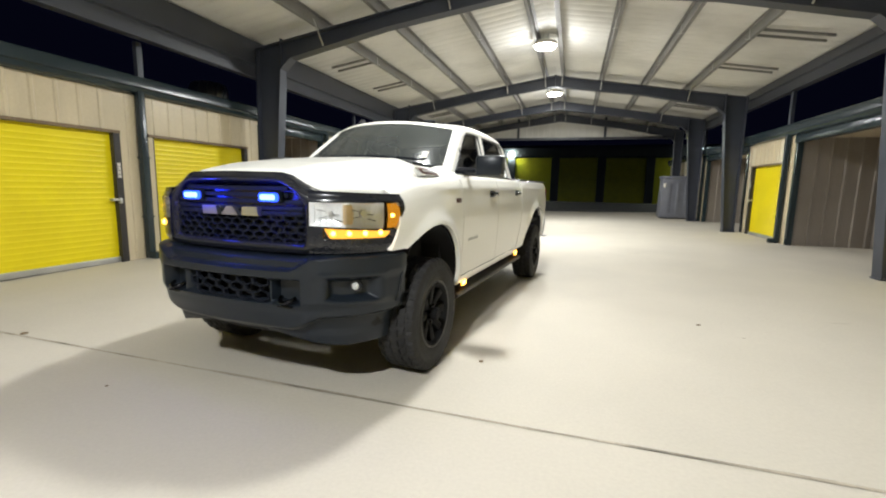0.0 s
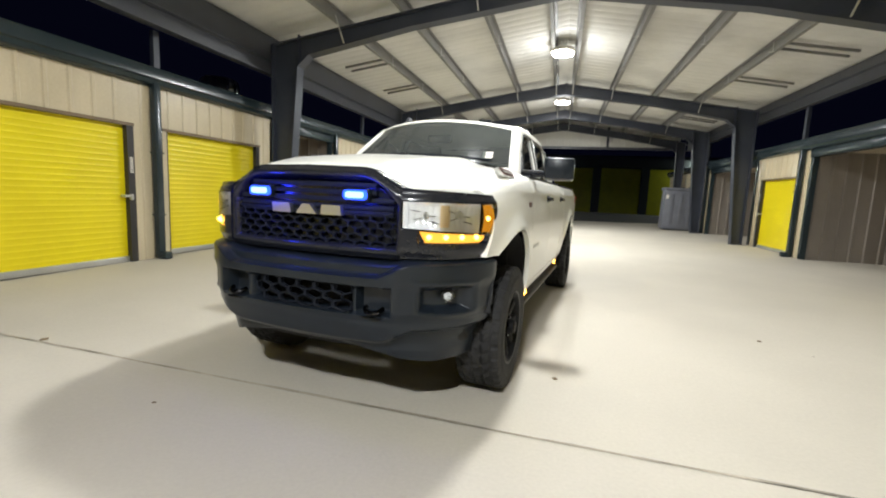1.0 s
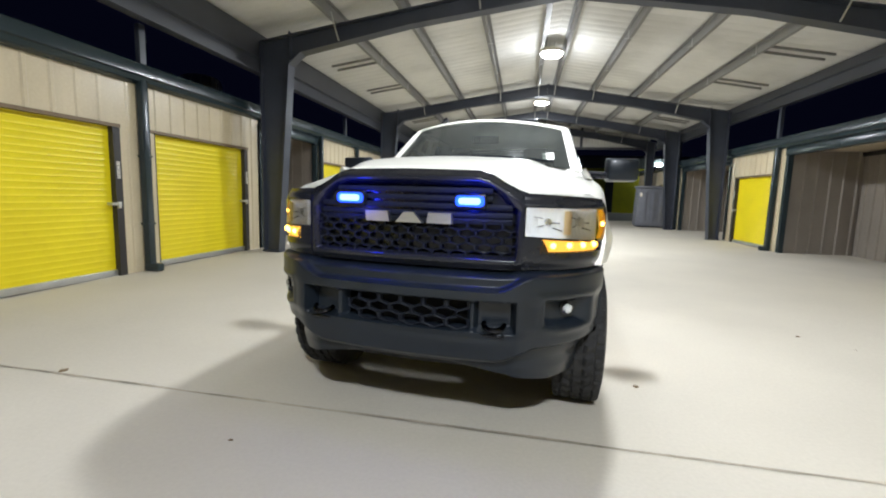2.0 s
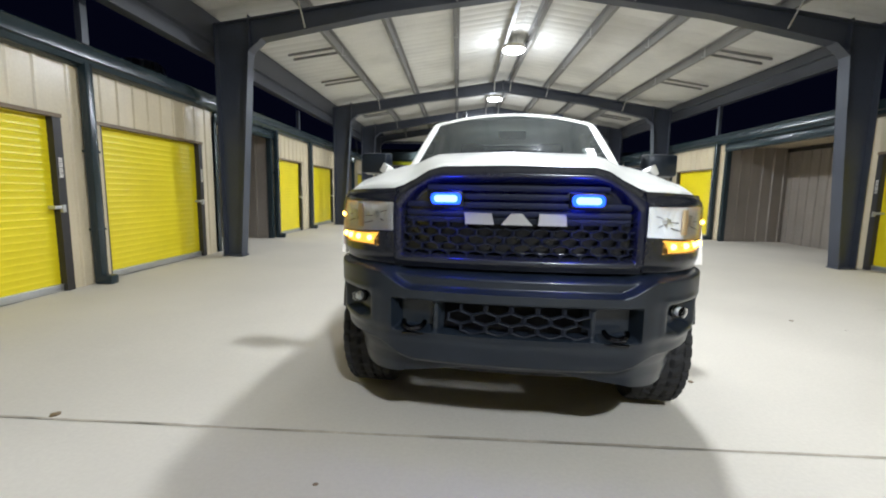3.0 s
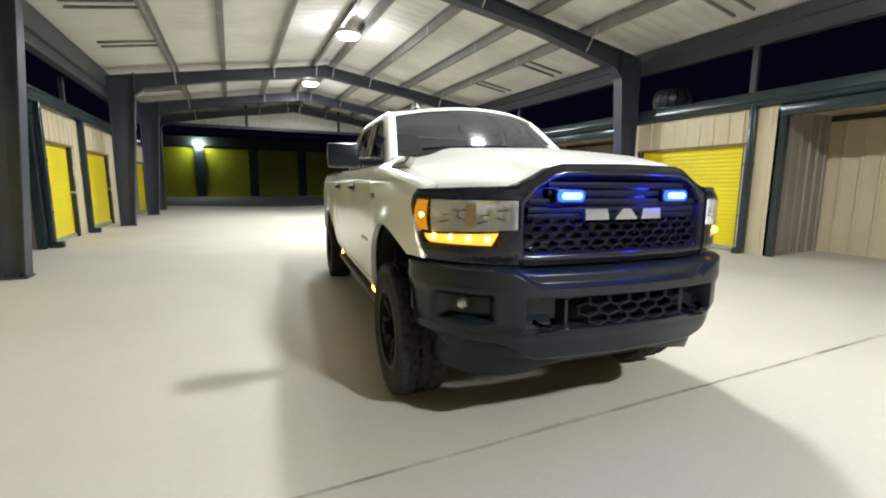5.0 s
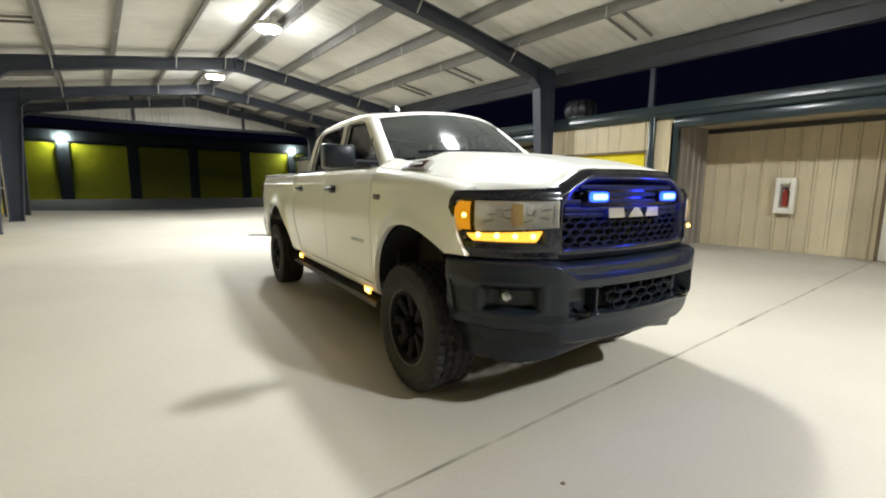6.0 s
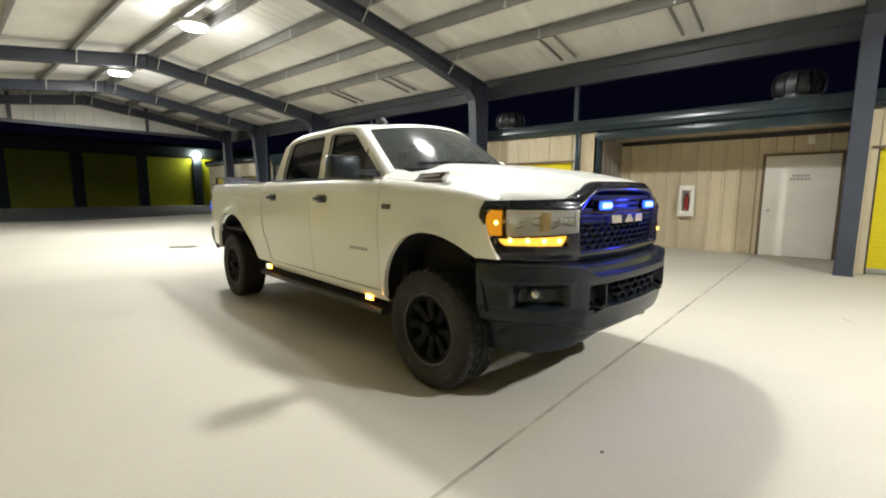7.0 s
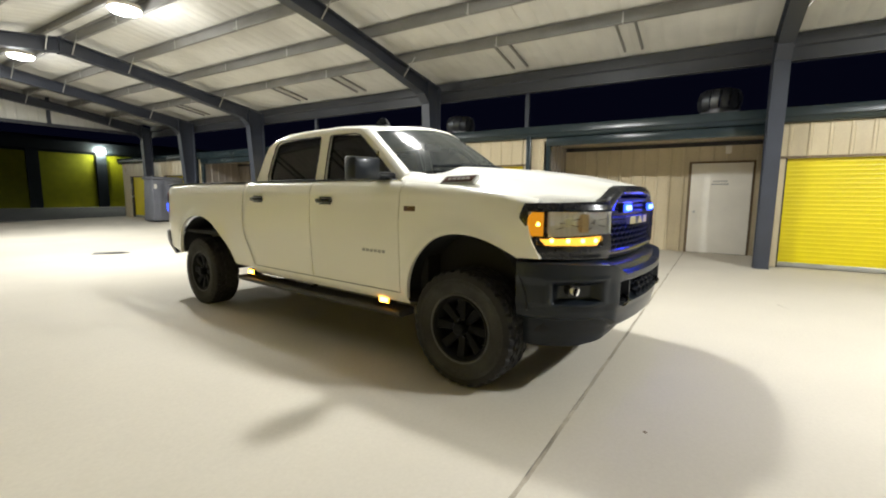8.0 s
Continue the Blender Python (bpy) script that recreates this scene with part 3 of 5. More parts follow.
def far_building():
    y = 46.0
    z0 = floor_height(46) - 0.03
    b = thing("storage_building", "dark storage building with tall yellow doors across the yard", "building", pose(0, y, z0))
    part("wall", boxed(-40, 40, 0.15, 6, 0, 5.6), FAR_DARK, b)
    part("fascia", boxed(-40, 40, -0.1, 0.15, 4.5, 5.3), FAR_DARK, b)
    part("base", boxed(-40, 40, -0.25, 0.15, 0, 0.03), CONCRETE, b)
    x = -36.85
    while x < 36:
        bm = bmesh.new()
        zs = [k * 0.18 for k in range(25)]
        rows = [[bm.verts.new((xx, 0.10 - 0.02 * (i % 2), z + 0.03)) for i, z in enumerate(zs)] for xx in (x, x + 3.62)]
        for i in range(len(zs) - 1):
            bm.faces.new((rows[0][i], rows[0][i + 1], rows[1][i + 1], rows[1][i]))
        part("roll_up_door", bm, FAR_YELLOW, b, "tall yellow roll-up door")
        part("pilaster", boxed(x + 3.64, x + 4.38, -0.06, 0.15, 0, 4.5), FAR_DARK, b)
        x += 4.40
    for x in (-6.45, 11.15):
        part("wall_light", boxed(x - 0.22, x + 0.22, -0.30, -0.06, 4.50, 4.82, 0.02), FAR_GLOW, b, "glowing wall-mounted floodlight")


far_building()


# ---- the pickup truck; its own axes: x across, y to the rear, z up ----
def car_paint(name, colour):
    m = material(name, colour, 0.28, vary=0.004, scale=1.2, fine=220, bump=0.0, coat=0.45, spec=0.4)
    return m


PAINT = car_paint("white_car_paint", (0.87, 0.855, 0.79))
GLOSS_BLACK = material("gloss_black_paint", (0.012, 0.013, 0.017), 0.24, vary=0.15, coat=0.25, bump=0.005, spec=0.35)
TRIM_BLACK = material("textured_black_trim", (0.0100, 0.0140, 0.0200), 0.34, vary=0.18, scale=6, fine=300, bump=0.015, spec=0.30, coat=0.12)
GRILLE_BLACK = material("grille_black", (0.010, 0.012, 0.018), 0.55, vary=0.15, bump=0.01, spec=0.12)
DARK = material("underbody_black", (0.010, 0.010, 0.011), 0.8, vary=0.2)
RUBBER = material("tyre_rubber", (0.021, 0.0205, 0.0205), 0.72, vary=0.25, scale=9, fine=120, bump=0.15, stain=0.45, stain_colour=(0.035, 0.034, 0.033), spec=0.3)
DUSTY_RUBBER = material("dusty_rubber", (0.052, 0.051, 0.050), 0.85, vary=0.35, scale=5, fine=90, bump=0.15, stain=0.5, stain_colour=(0.030, 0.029, 0.028), spec=0.15)
BEAD = material("worn_bead", (0.095, 0.093, 0.090), 0.7, vary=0.3, scale=7, fine=90, bump=0.08)
STEP_GREY = material("dusty_step_plate", (0.060, 0.057, 0.055), 0.5, vary=0.25, scale=4, fine=80, bump=0.2, spec=0.35)
RIM_BLACK = material("satin_black_wheel", (0.008, 0.008, 0.009), 0.60, vary=0.15, spec=0.12)
SMOKE_CHROME = material("dark_chrome", (0.05, 0.05, 0.055), 0.14, 1.0, vary=0.05, bump=0.0)
EMBLEM = material("satin_chrome", (0.62, 0.62, 0.61), 0.34, 1.0, vary=0.05)
BRIGHT = material("silvered_reflector", (0.93, 0.93, 0.92), 0.14, 0.22, vary=0.05, bump=0.0)
SEAT = material("grey_cloth", (0.16, 0.155, 0.15), 0.9, vary=0.12, scale=8, fine=200, bump=0.2)
DASH = material("dark_dashboard", (0.030, 0.030, 0.032), 0.6, vary=0.1)
TAIL_RED = material("red_lens", (0.35, 0.01, 0.01), 0.15, vary=0.05)
BADGE_RED = material("dark_red_badge", (0.085, 0.035, 0.030), 0.4, vary=0.1)
WINDSHIELD = thin_glass("windshield_glass", (0.30, 0.34, 0.33), 0.12, 0.08, 1.22)
TINTED = thin_glass("tinted_glass", (0.006, 0.007, 0.008))
CLEAR = thin_glass("clear_lens", (0.93, 0.94, 0.95))
MIRROR = material("mirror_glass", (0.85, 0.85, 0.86), 0.03, 1.0, vary=0.0, bump=0.0)
BLUE_GLOW = glow("blue_led", (0.022, 0.075, 1.0), 4.0)
BLUE_CORE = glow("blue_led_core", (0.26, 0.46, 1.0), 3.2)
AMBER_GLOW = glow("amber_led", (1.0, 0.46, 0.055), 1.6)
AMBER_MARK = glow("amber_marker_led", (1.0, 0.38, 0.02), 0.62)
AMBER_WARM = material("warm_reflector_plate", (0.78, 0.60, 0.36), 0.3, 0.2, vary=0.1)
AMBER_POD = glow("amber_pod_led", (1.0, 0.50, 0.08), 10.0)
AMBER_ROCK = glow("amber_rock_lens", (1.0, 0.42, 0.02), 4.0)
AMBER_HOT = glow("amber_rock_led", (1.0, 0.45, 0.06), 14.0)

WHEEL_F, WHEEL_R, TYRE_R = 0.885, 4.84, 0.425
PROFILE = np.array([(0.50, 0.945), (0.56, 0.972), (0.62, 0.990), (0.70, 0.998), (0.80, 1.004), (0.95, 1.014), (1.10, 1.020), (1.20, 1.017), (1.30, 1.006), (1.37, 0.995), (1.42, 0.982), (1.455, 0.968), (1.475, 0.950), (1.49, 0.925)])


def sstep(a, b, v):
    k = min(1.0, max(0.0, (v - a) / (b - a)))
    return k * k * (3 - 2 * k)


def belt(y):
    return float(np.interp(y, (0.28, 0.40, 0.60, 1.0, 1.46, 2.0, 3.8, 5.9), (1.315, 1.345, 1.385, 1.435, 1.472, 1.485, 1.482, 1.478)))


def arch_low(y):
    """The lower edge of the side panels: wheel arches, else the sill."""
    z = 0.565 if y < 5.2 else 0.565 + 0.075 * sstep(5.25, 5.80, y)
    for c, a, b, zc in ((WHEEL_F, 0.505, 0.505, 0.595), (4.80, 0.62, 0.535, 0.555)):
        k = abs(y - c) / a
        if k < 1:
            z = max(z, zc + b * math.sqrt(1 - k ** 2.2))
    return z


def side_x(y, z):
    """Half width of the body at a place of its side."""
    zt = belt(y)
    q = z if z < 1.0 else 1.0 + (z - 1.0) * 0.485 / (zt - 1.0)
    x = float(np.interp(q, PROFILE[:, 0], PROFILE[:, 1]))
    if y < 0.9:
        x -= 0.055 * ((0.9 - y) / 0.6) ** 2
    if y > 5.6:
        x -= 0.05 * ((y - 5.6) / 0.25) ** 2
    for c, a, b, zc in ((WHEEL_F, 0.505, 0.505, 0.595), (4.80, 0.62, 0.535, 0.555)):
        d = (math.hypot((y - c) / a, (z - zc) / b) - 1) * 0.5
        if z > zc - 0.1:
            x += 0.030 * math.exp(-(max(0, d) / 0.07) ** 2)
    x += 0.010 * math.exp(-((z - 1.365) / 0.03) ** 2) * sstep(0.5, 1.4, y)
    return x


def grid(bm, f, nu, nv):
    vs = [[bm.verts.new(f(i / nu, j / nv)) for i in range(nu + 1)] for j in range(nv + 1)]
    for j in range(nv):
        for i in range(nu):
            bm.faces.new((vs[j][i], vs[j][i + 1], vs[j + 1][i + 1], vs[j + 1][i]))
    return vs


def rim_in(bm, shift):
    """Folds the open edges of a sheet inward, so that it has an edge of real depth."""
    edges = [e for e in bm.edges if e.is_boundary]
    made = bmesh.ops.extrude_edge_only(bm, edges=edges)["geom"]
    for v in made:
        if isinstance(v, bmesh.types.BMVert):
            v.co += Vector(shift)
    return bm


def side_panel(s, ya, yb, low, top, nu, nv, depth=0.035):
    """A panel of the body side between two y edges (functions of z) and from low(y) to top(y)."""
    bm = bmesh.new()

    def f(u, v):
        y = ya(1.2) + (yb(1.2) - ya(1.2)) * u
        z = low(y) + (top(y) - low(y)) * v
        y = ya(z) + (yb(z) - ya(z)) * u
        return (s * side_x(y, z), y, z)

    grid(bm, f, nu, nv)
    return rim_in(bm, (-s * depth, 0, 0))


def pipe(bm, pts, r, sides=8, closed=False):
    """One bent round bar through the points."""
    pts = [Vector(q) for q in pts]
    n, rings = len(pts), []
    for i, q in enumerate(pts):
        a, b = pts[i - 1] if i or closed else q, pts[(i + 1) % n] if i < n - 1 or closed else q
        m = (b - a).to_track_quat("Z", "Y").to_matrix()
        rings.append([bm.verts.new(q + m @ Vector((r * math.cos(t), r * math.sin(t), 0))) for t in (2 * math.pi * k / sides for k in range(sides))])
    for a, b in zip(rings, rings[1:] + rings[:1] if closed else rings[1:]):
        for k in range(sides):
            bm.faces.new((a[k], a[(k + 1) % sides], b[(k + 1) % sides], b[k]))
    if not closed:
        bm.faces.new(rings[0])
        bm.faces.new(rings[-1])
    return bm


def outward(bm, way):
    """Turns every face of a pane to look along way."""
    for f in bm.faces:
        f.normal_update()
        if f.normal.dot(Vector(way)) < 0:
            f.normal_flip()
    return bm


def k_(v):
    return lambda z: v


TO_WORLD = pose(-2.229, 2.409, 0, 0, 0, -6.0)
truck = thing("pickup_truck", "white lifted crew-cab pickup with black bumper, grille strobes lit", "pickup truck", pose(-2.229, 2.409, 0, 0, 0, -6.0))


def fender_low(y):
    return 0.972 if y < 0.53 else arch_low(y)


def handle(s, y, parent):
    x = side_x(y, 1.31)
    bm = boxed(s * x if s > 0 else -x - 0.045, x + 0.045 if s > 0 else -x, y - 0.105, y + 0.105, 1.290, 1.328, 0.012)
    for v in bm.verts:
        if abs(v.co.x) > x + 0.02:
            v.co.y = y + (v.co.y - y) * 0.90
    part("handle", bm, GLOSS_BLACK, parent, "glossy black door handle")
    part("handle_cup", boxed(min(s * (x - 0.01), s * (x + 0.004)), max(s * (x - 0.01), s * (x + 0.004)), y - 0.085, y + 0.085, 1.272, 1.345, 0.003), TRIM_BLACK, parent)


for s in (1, -1):
    # front fender, split where the arch begins so that its edge stays round
    bm = side_panel(s, lambda z: 0.400 - 0.085 * min(1, max(0, (1.19 - z) / 0.22)) ** 1.6 - 0.03 * min(1, max(0, (z - 1.19) / 0.13)) ** 2, k_(1.468), fender_low, belt, 64, 26)
    fender = part("fender", bm, PAINT, truck, angle=50)
    bm = side_panel(s, k_(1.476), lambda z: 2.585 + 0.05 * max(0, z - 1.1), k_(0.60), lambda y: belt(y) + 0.004, 24, 30)
    door = part("front_door", bm, PAINT, truck, angle=50)
    handle(s, 2.37, door)
    bm = side_panel(s, lambda z: 2.593 + 0.05 * max(0, z - 1.1), lambda z: 3.735 - 0.16 * sstep(1.0, 0.58, z), k_(0.60), lambda y: belt(y) + 0.004, 24, 30)
    door = part("rear_door", bm, PAINT, truck, angle=50)
    handle(s, 3.48, door)
    bm = side_panel(s, lambda z: 3.742 - 0.16 * sstep(1.0, 0.58, z), lambda z: 3.768 - 0.16 * sstep(1.0, 0.58, z), k_(0.60), belt, 2, 30)
    part("cab_corner", bm, PAINT, truck, angle=50)
    bm = side_panel(s, lambda z: 3.798 - 0.16 * sstep(1.0, 0.58, z), k_(5.84), arch_low, belt, 80, 26)
    bed = part("bed_side", bm, PAINT, truck, angle=50)
    part("rail_cap", boxed(min(s * 0.86, s * 0.955), max(s * 0.86, s * 0.955), 3.80, 5.83, 1.476, 1.490, 0.005), TRIM_BLACK, bed)
    # sill under the doors
    bm = bmesh.new()
    grid(bm, lambda u, v: (s * float(np.interp(v, (0, 0.3, 0.75, 1), (0.86, 0.945, 0.980, 0.985))), 1.40 + 2.25 * u, float(np.interp(v, (0, 0.3, 0.75, 1), (0.50, 0.505, 0.555, 0.594)))), 8, 8)
    part("sill", bm, PAINT, truck)
    # arch lip moulding and wheel-house liner
    for c, a, b, zc in ((WHEEL_F, 0.505, 0.505, 0.595), (4.80, 0.62, 0.535, 0.555)):
        bm = bmesh.new()

        def liner(u, v):
            t = math.pi * (0.02 + 0.96 * u)
            yy = c + a * 0.985 * math.copysign(abs(math.cos(t)) ** 0.91, math.cos(t))
            zz = zc + b * 0.985 * math.sin(t) ** 0.91
            return (s * (0.985 - 0.45 * v), yy, zz)

        grid(bm, liner, 24, 3)
        house = part("wheel_house", bm, DARK, truck, flip=False)
        part("inner_wall", boxed(min(s * 0.52, s * 0.54), max(s * 0.52, s * 0.54), c - a, c + a, 0.46, zc + b), DARK, house)

    # greenhouse side with two window openings
    def x_up(z):
        return 0.864 - 0.27 * (z - 1.485) - (0.9 * max(0, z - 1.90)) ** 2 * 4

    ROOF_DROP = ((1.9, 2.02, 2.2, 2.45, 3.0, 3.35, 3.55, 3.63), (-0.085, -0.05, -0.018, 0.0, 0.0, -0.012, -0.05, -0.09))

    def roof_drop(y):
        return float(np.interp(y, *ROOF_DROP))

    outer = [(1.55, 1.478), (1.665, 1.575), (1.865, 1.735), (2.055, 1.872)] + [(y, 1.952 + roof_drop(y)) for y in (2.16, 2.24, 2.45, 2.8, 3.1, 3.35, 3.5, 3.58, 3.63)] + [(3.665, 1.78), (3.715, 1.60), (3.745, 1.478)]
    front = [(1.65, 1.500), (2.56, 1.500), (2.585, 1.75), (2.590, 1.905), (2.575, 1.918), (2.25, 1.914), (2.18, 1.897), (2.11, 1.852)]
    rear = [(2.70, 1.500), (3.50, 1.500), (3.525, 1.56), (3.515, 1.72), (3.485, 1.86), (3.44, 1.905), (3.36, 1.917), (2.75, 1.920), (2.735, 1.905), (2.715, 1.70)]
    bm = bmesh.new()
    for loop in (outer, front, rear):
        vs = [bm.verts.new((s * x_up(z), y, z)) for y, z in loop]
        for i in range(len(vs)):
            bm.edges.new((vs[i], vs[(i + 1) % len(vs)]))
    bmesh.ops.triangle_fill(bm, use_beauty=True, edges=bm.edges[:])
    rim_in(bm, (-s * 0.05, 0, 0))
    upper = part("door_frame", bm, PAINT, truck, angle=30)
    for loop, name in ((front, "front_window"), (rear, "rear_window")):
        bm = bmesh.new()
        cy, cz = sum(p[0] for p in loop) / len(loop), sum(p[1] for p in loop) / len(loop)
        bm.faces.new([bm.verts.new((s * (x_up(z) - 0.022), cy + (y - cy) * 1.02, cz + (z - cz) * 1.03)) for y, z in loop])
        outward(bm, (s, 0, 0))
        part(name, bm, TINTED, upper, "dark tinted side window", flip=False)
        pts = [Vector((s * (x_up(z) + 0.002), y, z)) for y, z in loop]
        part("window_seal", pipe(bmesh.new(), pts, 0.006, 6, True), TRIM_BLACK, upper)
    part("belt_ledge", boxed(min(s * 0.84, s * 0.935), max(s * 0.84, s * 0.935), 1.50, 3.745, 1.450, 1.482, 0.006), PAINT, upper)
    part("belt_seal", boxed(min(s * 0.852, s * 0.945), max(s * 0.852, s * 0.945), 1.62, 3.66, 1.483, 1.496, 0.004), TRIM_BLACK, upper)
    # front quarter divider
    part("quarter_post", tube(bmesh.new(), (s * 0.858, 1.86, 1.50), (s * (x_up(1.735) - 0.004), 1.905, 1.735), 0.010, 6), TRIM_BLACK, upper)

    # windshield post
    def ws_edge(v):
        return Vector((s * (0.772 - 0.112 * v), 1.565 + 0.535 * v, 1.552 + 0.401 * v))

    bm = bmesh.new()
    front_line = [(1.55, 1.478), (1.665, 1.575), (1.865, 1.735), (2.055, 1.872), (2.16, 1.952 + roof_drop(2.16))]

    def pillar(u, v):
        q = v * (len(front_line) - 1)
        i = min(int(q), len(front_line) - 2)
        a, b = front_line[i], front_line[i + 1]
        y, z = a[0] + (b[0] - a[0]) * (q - i), a[1] + (b[1] - a[1]) * (q - i)
        p, r = Vector((s * x_up(z), y, z)), ws_edge(v)
        m = p.lerp(r, u)
        bulge = math.sin(math.pi * u) * 0.012
        return m + Vector((s * bulge, -bulge, bulge))

    grid(bm, pillar, 6, 16)
    part("windshield_post", bm, PAINT, truck)
    # towing mirror
    bm = boxed(-0.125, 0.125, -0.07, 0.07, -0.095, 0.095, 0.022)
    for v in bm.verts:
        if v.co.y < 0:
            v.co.x *= 0.93
            v.co.z *= 0.90
    bmesh.ops.transform(bm, matrix=pose(s * 1.165, 1.70, 1.560, 0, 0, s * 8), verts=bm.verts[:])
    mirror = part("side_mirror", bm, TRIM_BLACK, truck, "large black side mirror")
    bm = boxed(-0.108, 0.108, 0.066, 0.074, -0.080, 0.080, 0.003)
    bmesh.ops.transform(bm, matrix=pose(s * 1.165, 1.70, 1.560, 0, 0, s * 8), verts=bm.verts[:])
    part("mirror_glass", bm, MIRROR, mirror)
    bm = tube(bmesh.new(), (s * 0.86, 1.68, 1.515), (s * 1.08, 1.68, 1.515), 0.034, 10, 0.028)
    tube(bm, (s * 0.86, 1.74, 1.515), (s * 1.08, 1.71, 1.515), 0.030, 10, 0.024)
    part("mirror_arm", bm, GLOSS_BLACK, mirror)
    bm = bmesh.new()
    sail = [(1.625, 1.488), (1.86, 1.488), (1.875, 1.56), (1.885, 1.655), (1.865, 1.675)]
    rows = [[bm.verts.new((s * (x_up(z) + d), y, z)) for y, z in sail] for d in (-0.01, 0.016)]
    for i in range(5):
        bm.faces.new((rows[0][i], rows[0][(i + 1) % 5], rows[1][(i + 1) % 5], rows[1][i]))
    bm.faces.new(rows[0])
    bm.faces.new(rows[1])
    part("mirror_foot", bm, GLOSS_BLACK, mirror)
    # side writing, kept as plain bars
    bm = bmesh.new()
    x = side_x(1.75, 0.91)
    for k in range(6):
        y = 1.625 + k * 0.046
        box(bm, min(s * (x - 0.004), s * (x + 0.004)), max(s * (x - 0.004), s * (x + 0.004)), y, y + 0.030, 0.900, 0.924)
    part("side_lettering", bm, ZINC, truck, "small grey raised lettering")
    x = side_x(1.36, 1.26)
    part("fender_badge", boxed(min(s * (x - 0.006), s * (x + 0.006)), max(s * (x - 0.006), s * (x + 0.006)), 1.31, 1.42, 1.243, 1.281, 0.004), BADGE_RED, truck, "small dark red fender badge")
    # step board and its amber pods
    bm = bmesh.new()
    sec = [(0.0, 0.0), (0.160, 0.0), (0.185, 0.02), (0.185, 0.042), (0.170, 0.055), (0.0, 0.060)]
    sweep(bm, [(u * s, v) for u, v in sec], (s * 0.775, 1.52, 0.375), (s * 0.775, 4.05, 0.375))
    board = part("step_board", bm, STEP_GREY, truck, "dusty dark grey running board")
    # white plate stands in for the lit floor beyond, seen past the board
    part("lit_floor_patch", boxed(min(s * 0.66, s * 0.77), max(s * 0.66, s * 0.77), 3.30, 3.56, 0.405, 0.417, 0.003), WHITE, board, "pale flat plate standing in for lit floor seen under the truck")
    for y in (1.75, 2.85, 3.9):
        part("step_bracket", tube(bmesh.new(), (s * 0.85, y, 0.40), (s * 0.62, y, 0.54), 0.022, 8), DARK, board)
    for y in (1.70, 3.78):
        bm = boxed(min(s * 0.875, s * 0.945), max(s * 0.875, s * 0.945), y - 0.065, y + 0.065, 0.470, 0.530, 0.008)
        pod = part("amber_marker", bm, TRIM_BLACK, truck, "amber rock light under the sill")
        data = bpy.data.lights.new("amber_beam", "POINT")
        data.energy, data.color, data.shadow_soft_size = 0.07, (1.0, 0.36, 0.010), 0.03
        new("amber_beam", data).matrix_world = TO_WORLD @ pose(s * 0.985, y, 0.50)
        part("lens", boxed(min(s * 0.944, s * 0.950), max(s * 0.944, s * 0.950), y - 0.058, y + 0.058, 0.476, 0.524, 0.003), AMBER_ROCK, pod, "glowing amber lens")
        part("diode", boxed(min(s * 0.948, s * 0.956), max(s * 0.948, s * 0.956), y - 0.048, y + 0.048, 0.479, 0.521, 0.004), AMBER_HOT, pod, "hot amber diode")


# ---- hood, cowl, windshield, roof ----
def hood_point(u, v):
    x = (u * 2 - 1) * 0.862
    a = abs(x) / 0.862
    yf = 0.015 + 0.10 * a ** 2 + 0.235 * sstep(0.62, 1.0, a)
    yb = 1.17 + 0.345 * a ** 2
    y = yf + (yb - yf) * v
    centre = float(np.interp(y, (0.0, 0.05, 0.12, 0.25, 0.38, 0.77, 1.2, 1.45), (1.440, 1.458, 1.474, 1.504, 1.530, 1.579, 1.614, 1.625)))
    edge = belt(max(y, 0.30)) + 0.004
    body = edge + (centre - 0.046 - edge) * (1 - a ** 3.7)
    dome = 0.040 * (1 - sstep(0.50, 0.70, a)) + 0.006 * (1 - sstep(0.0, 0.4, a))
    front_dip = -0.042 * sstep(0.42, 0.62, a) * (1 - sstep(0.0, 0.40, v)) * (1 - sstep(0.7, 1.0, a))
    lip = -0.030 * (1 - sstep(0.0, 0.05, v))
    wide = 0.912 - 0.055 * (max(0.0, 0.9 - y) / 0.6) ** 2
    return (x * wide / 0.862, y, body + dome + front_dip + lip)


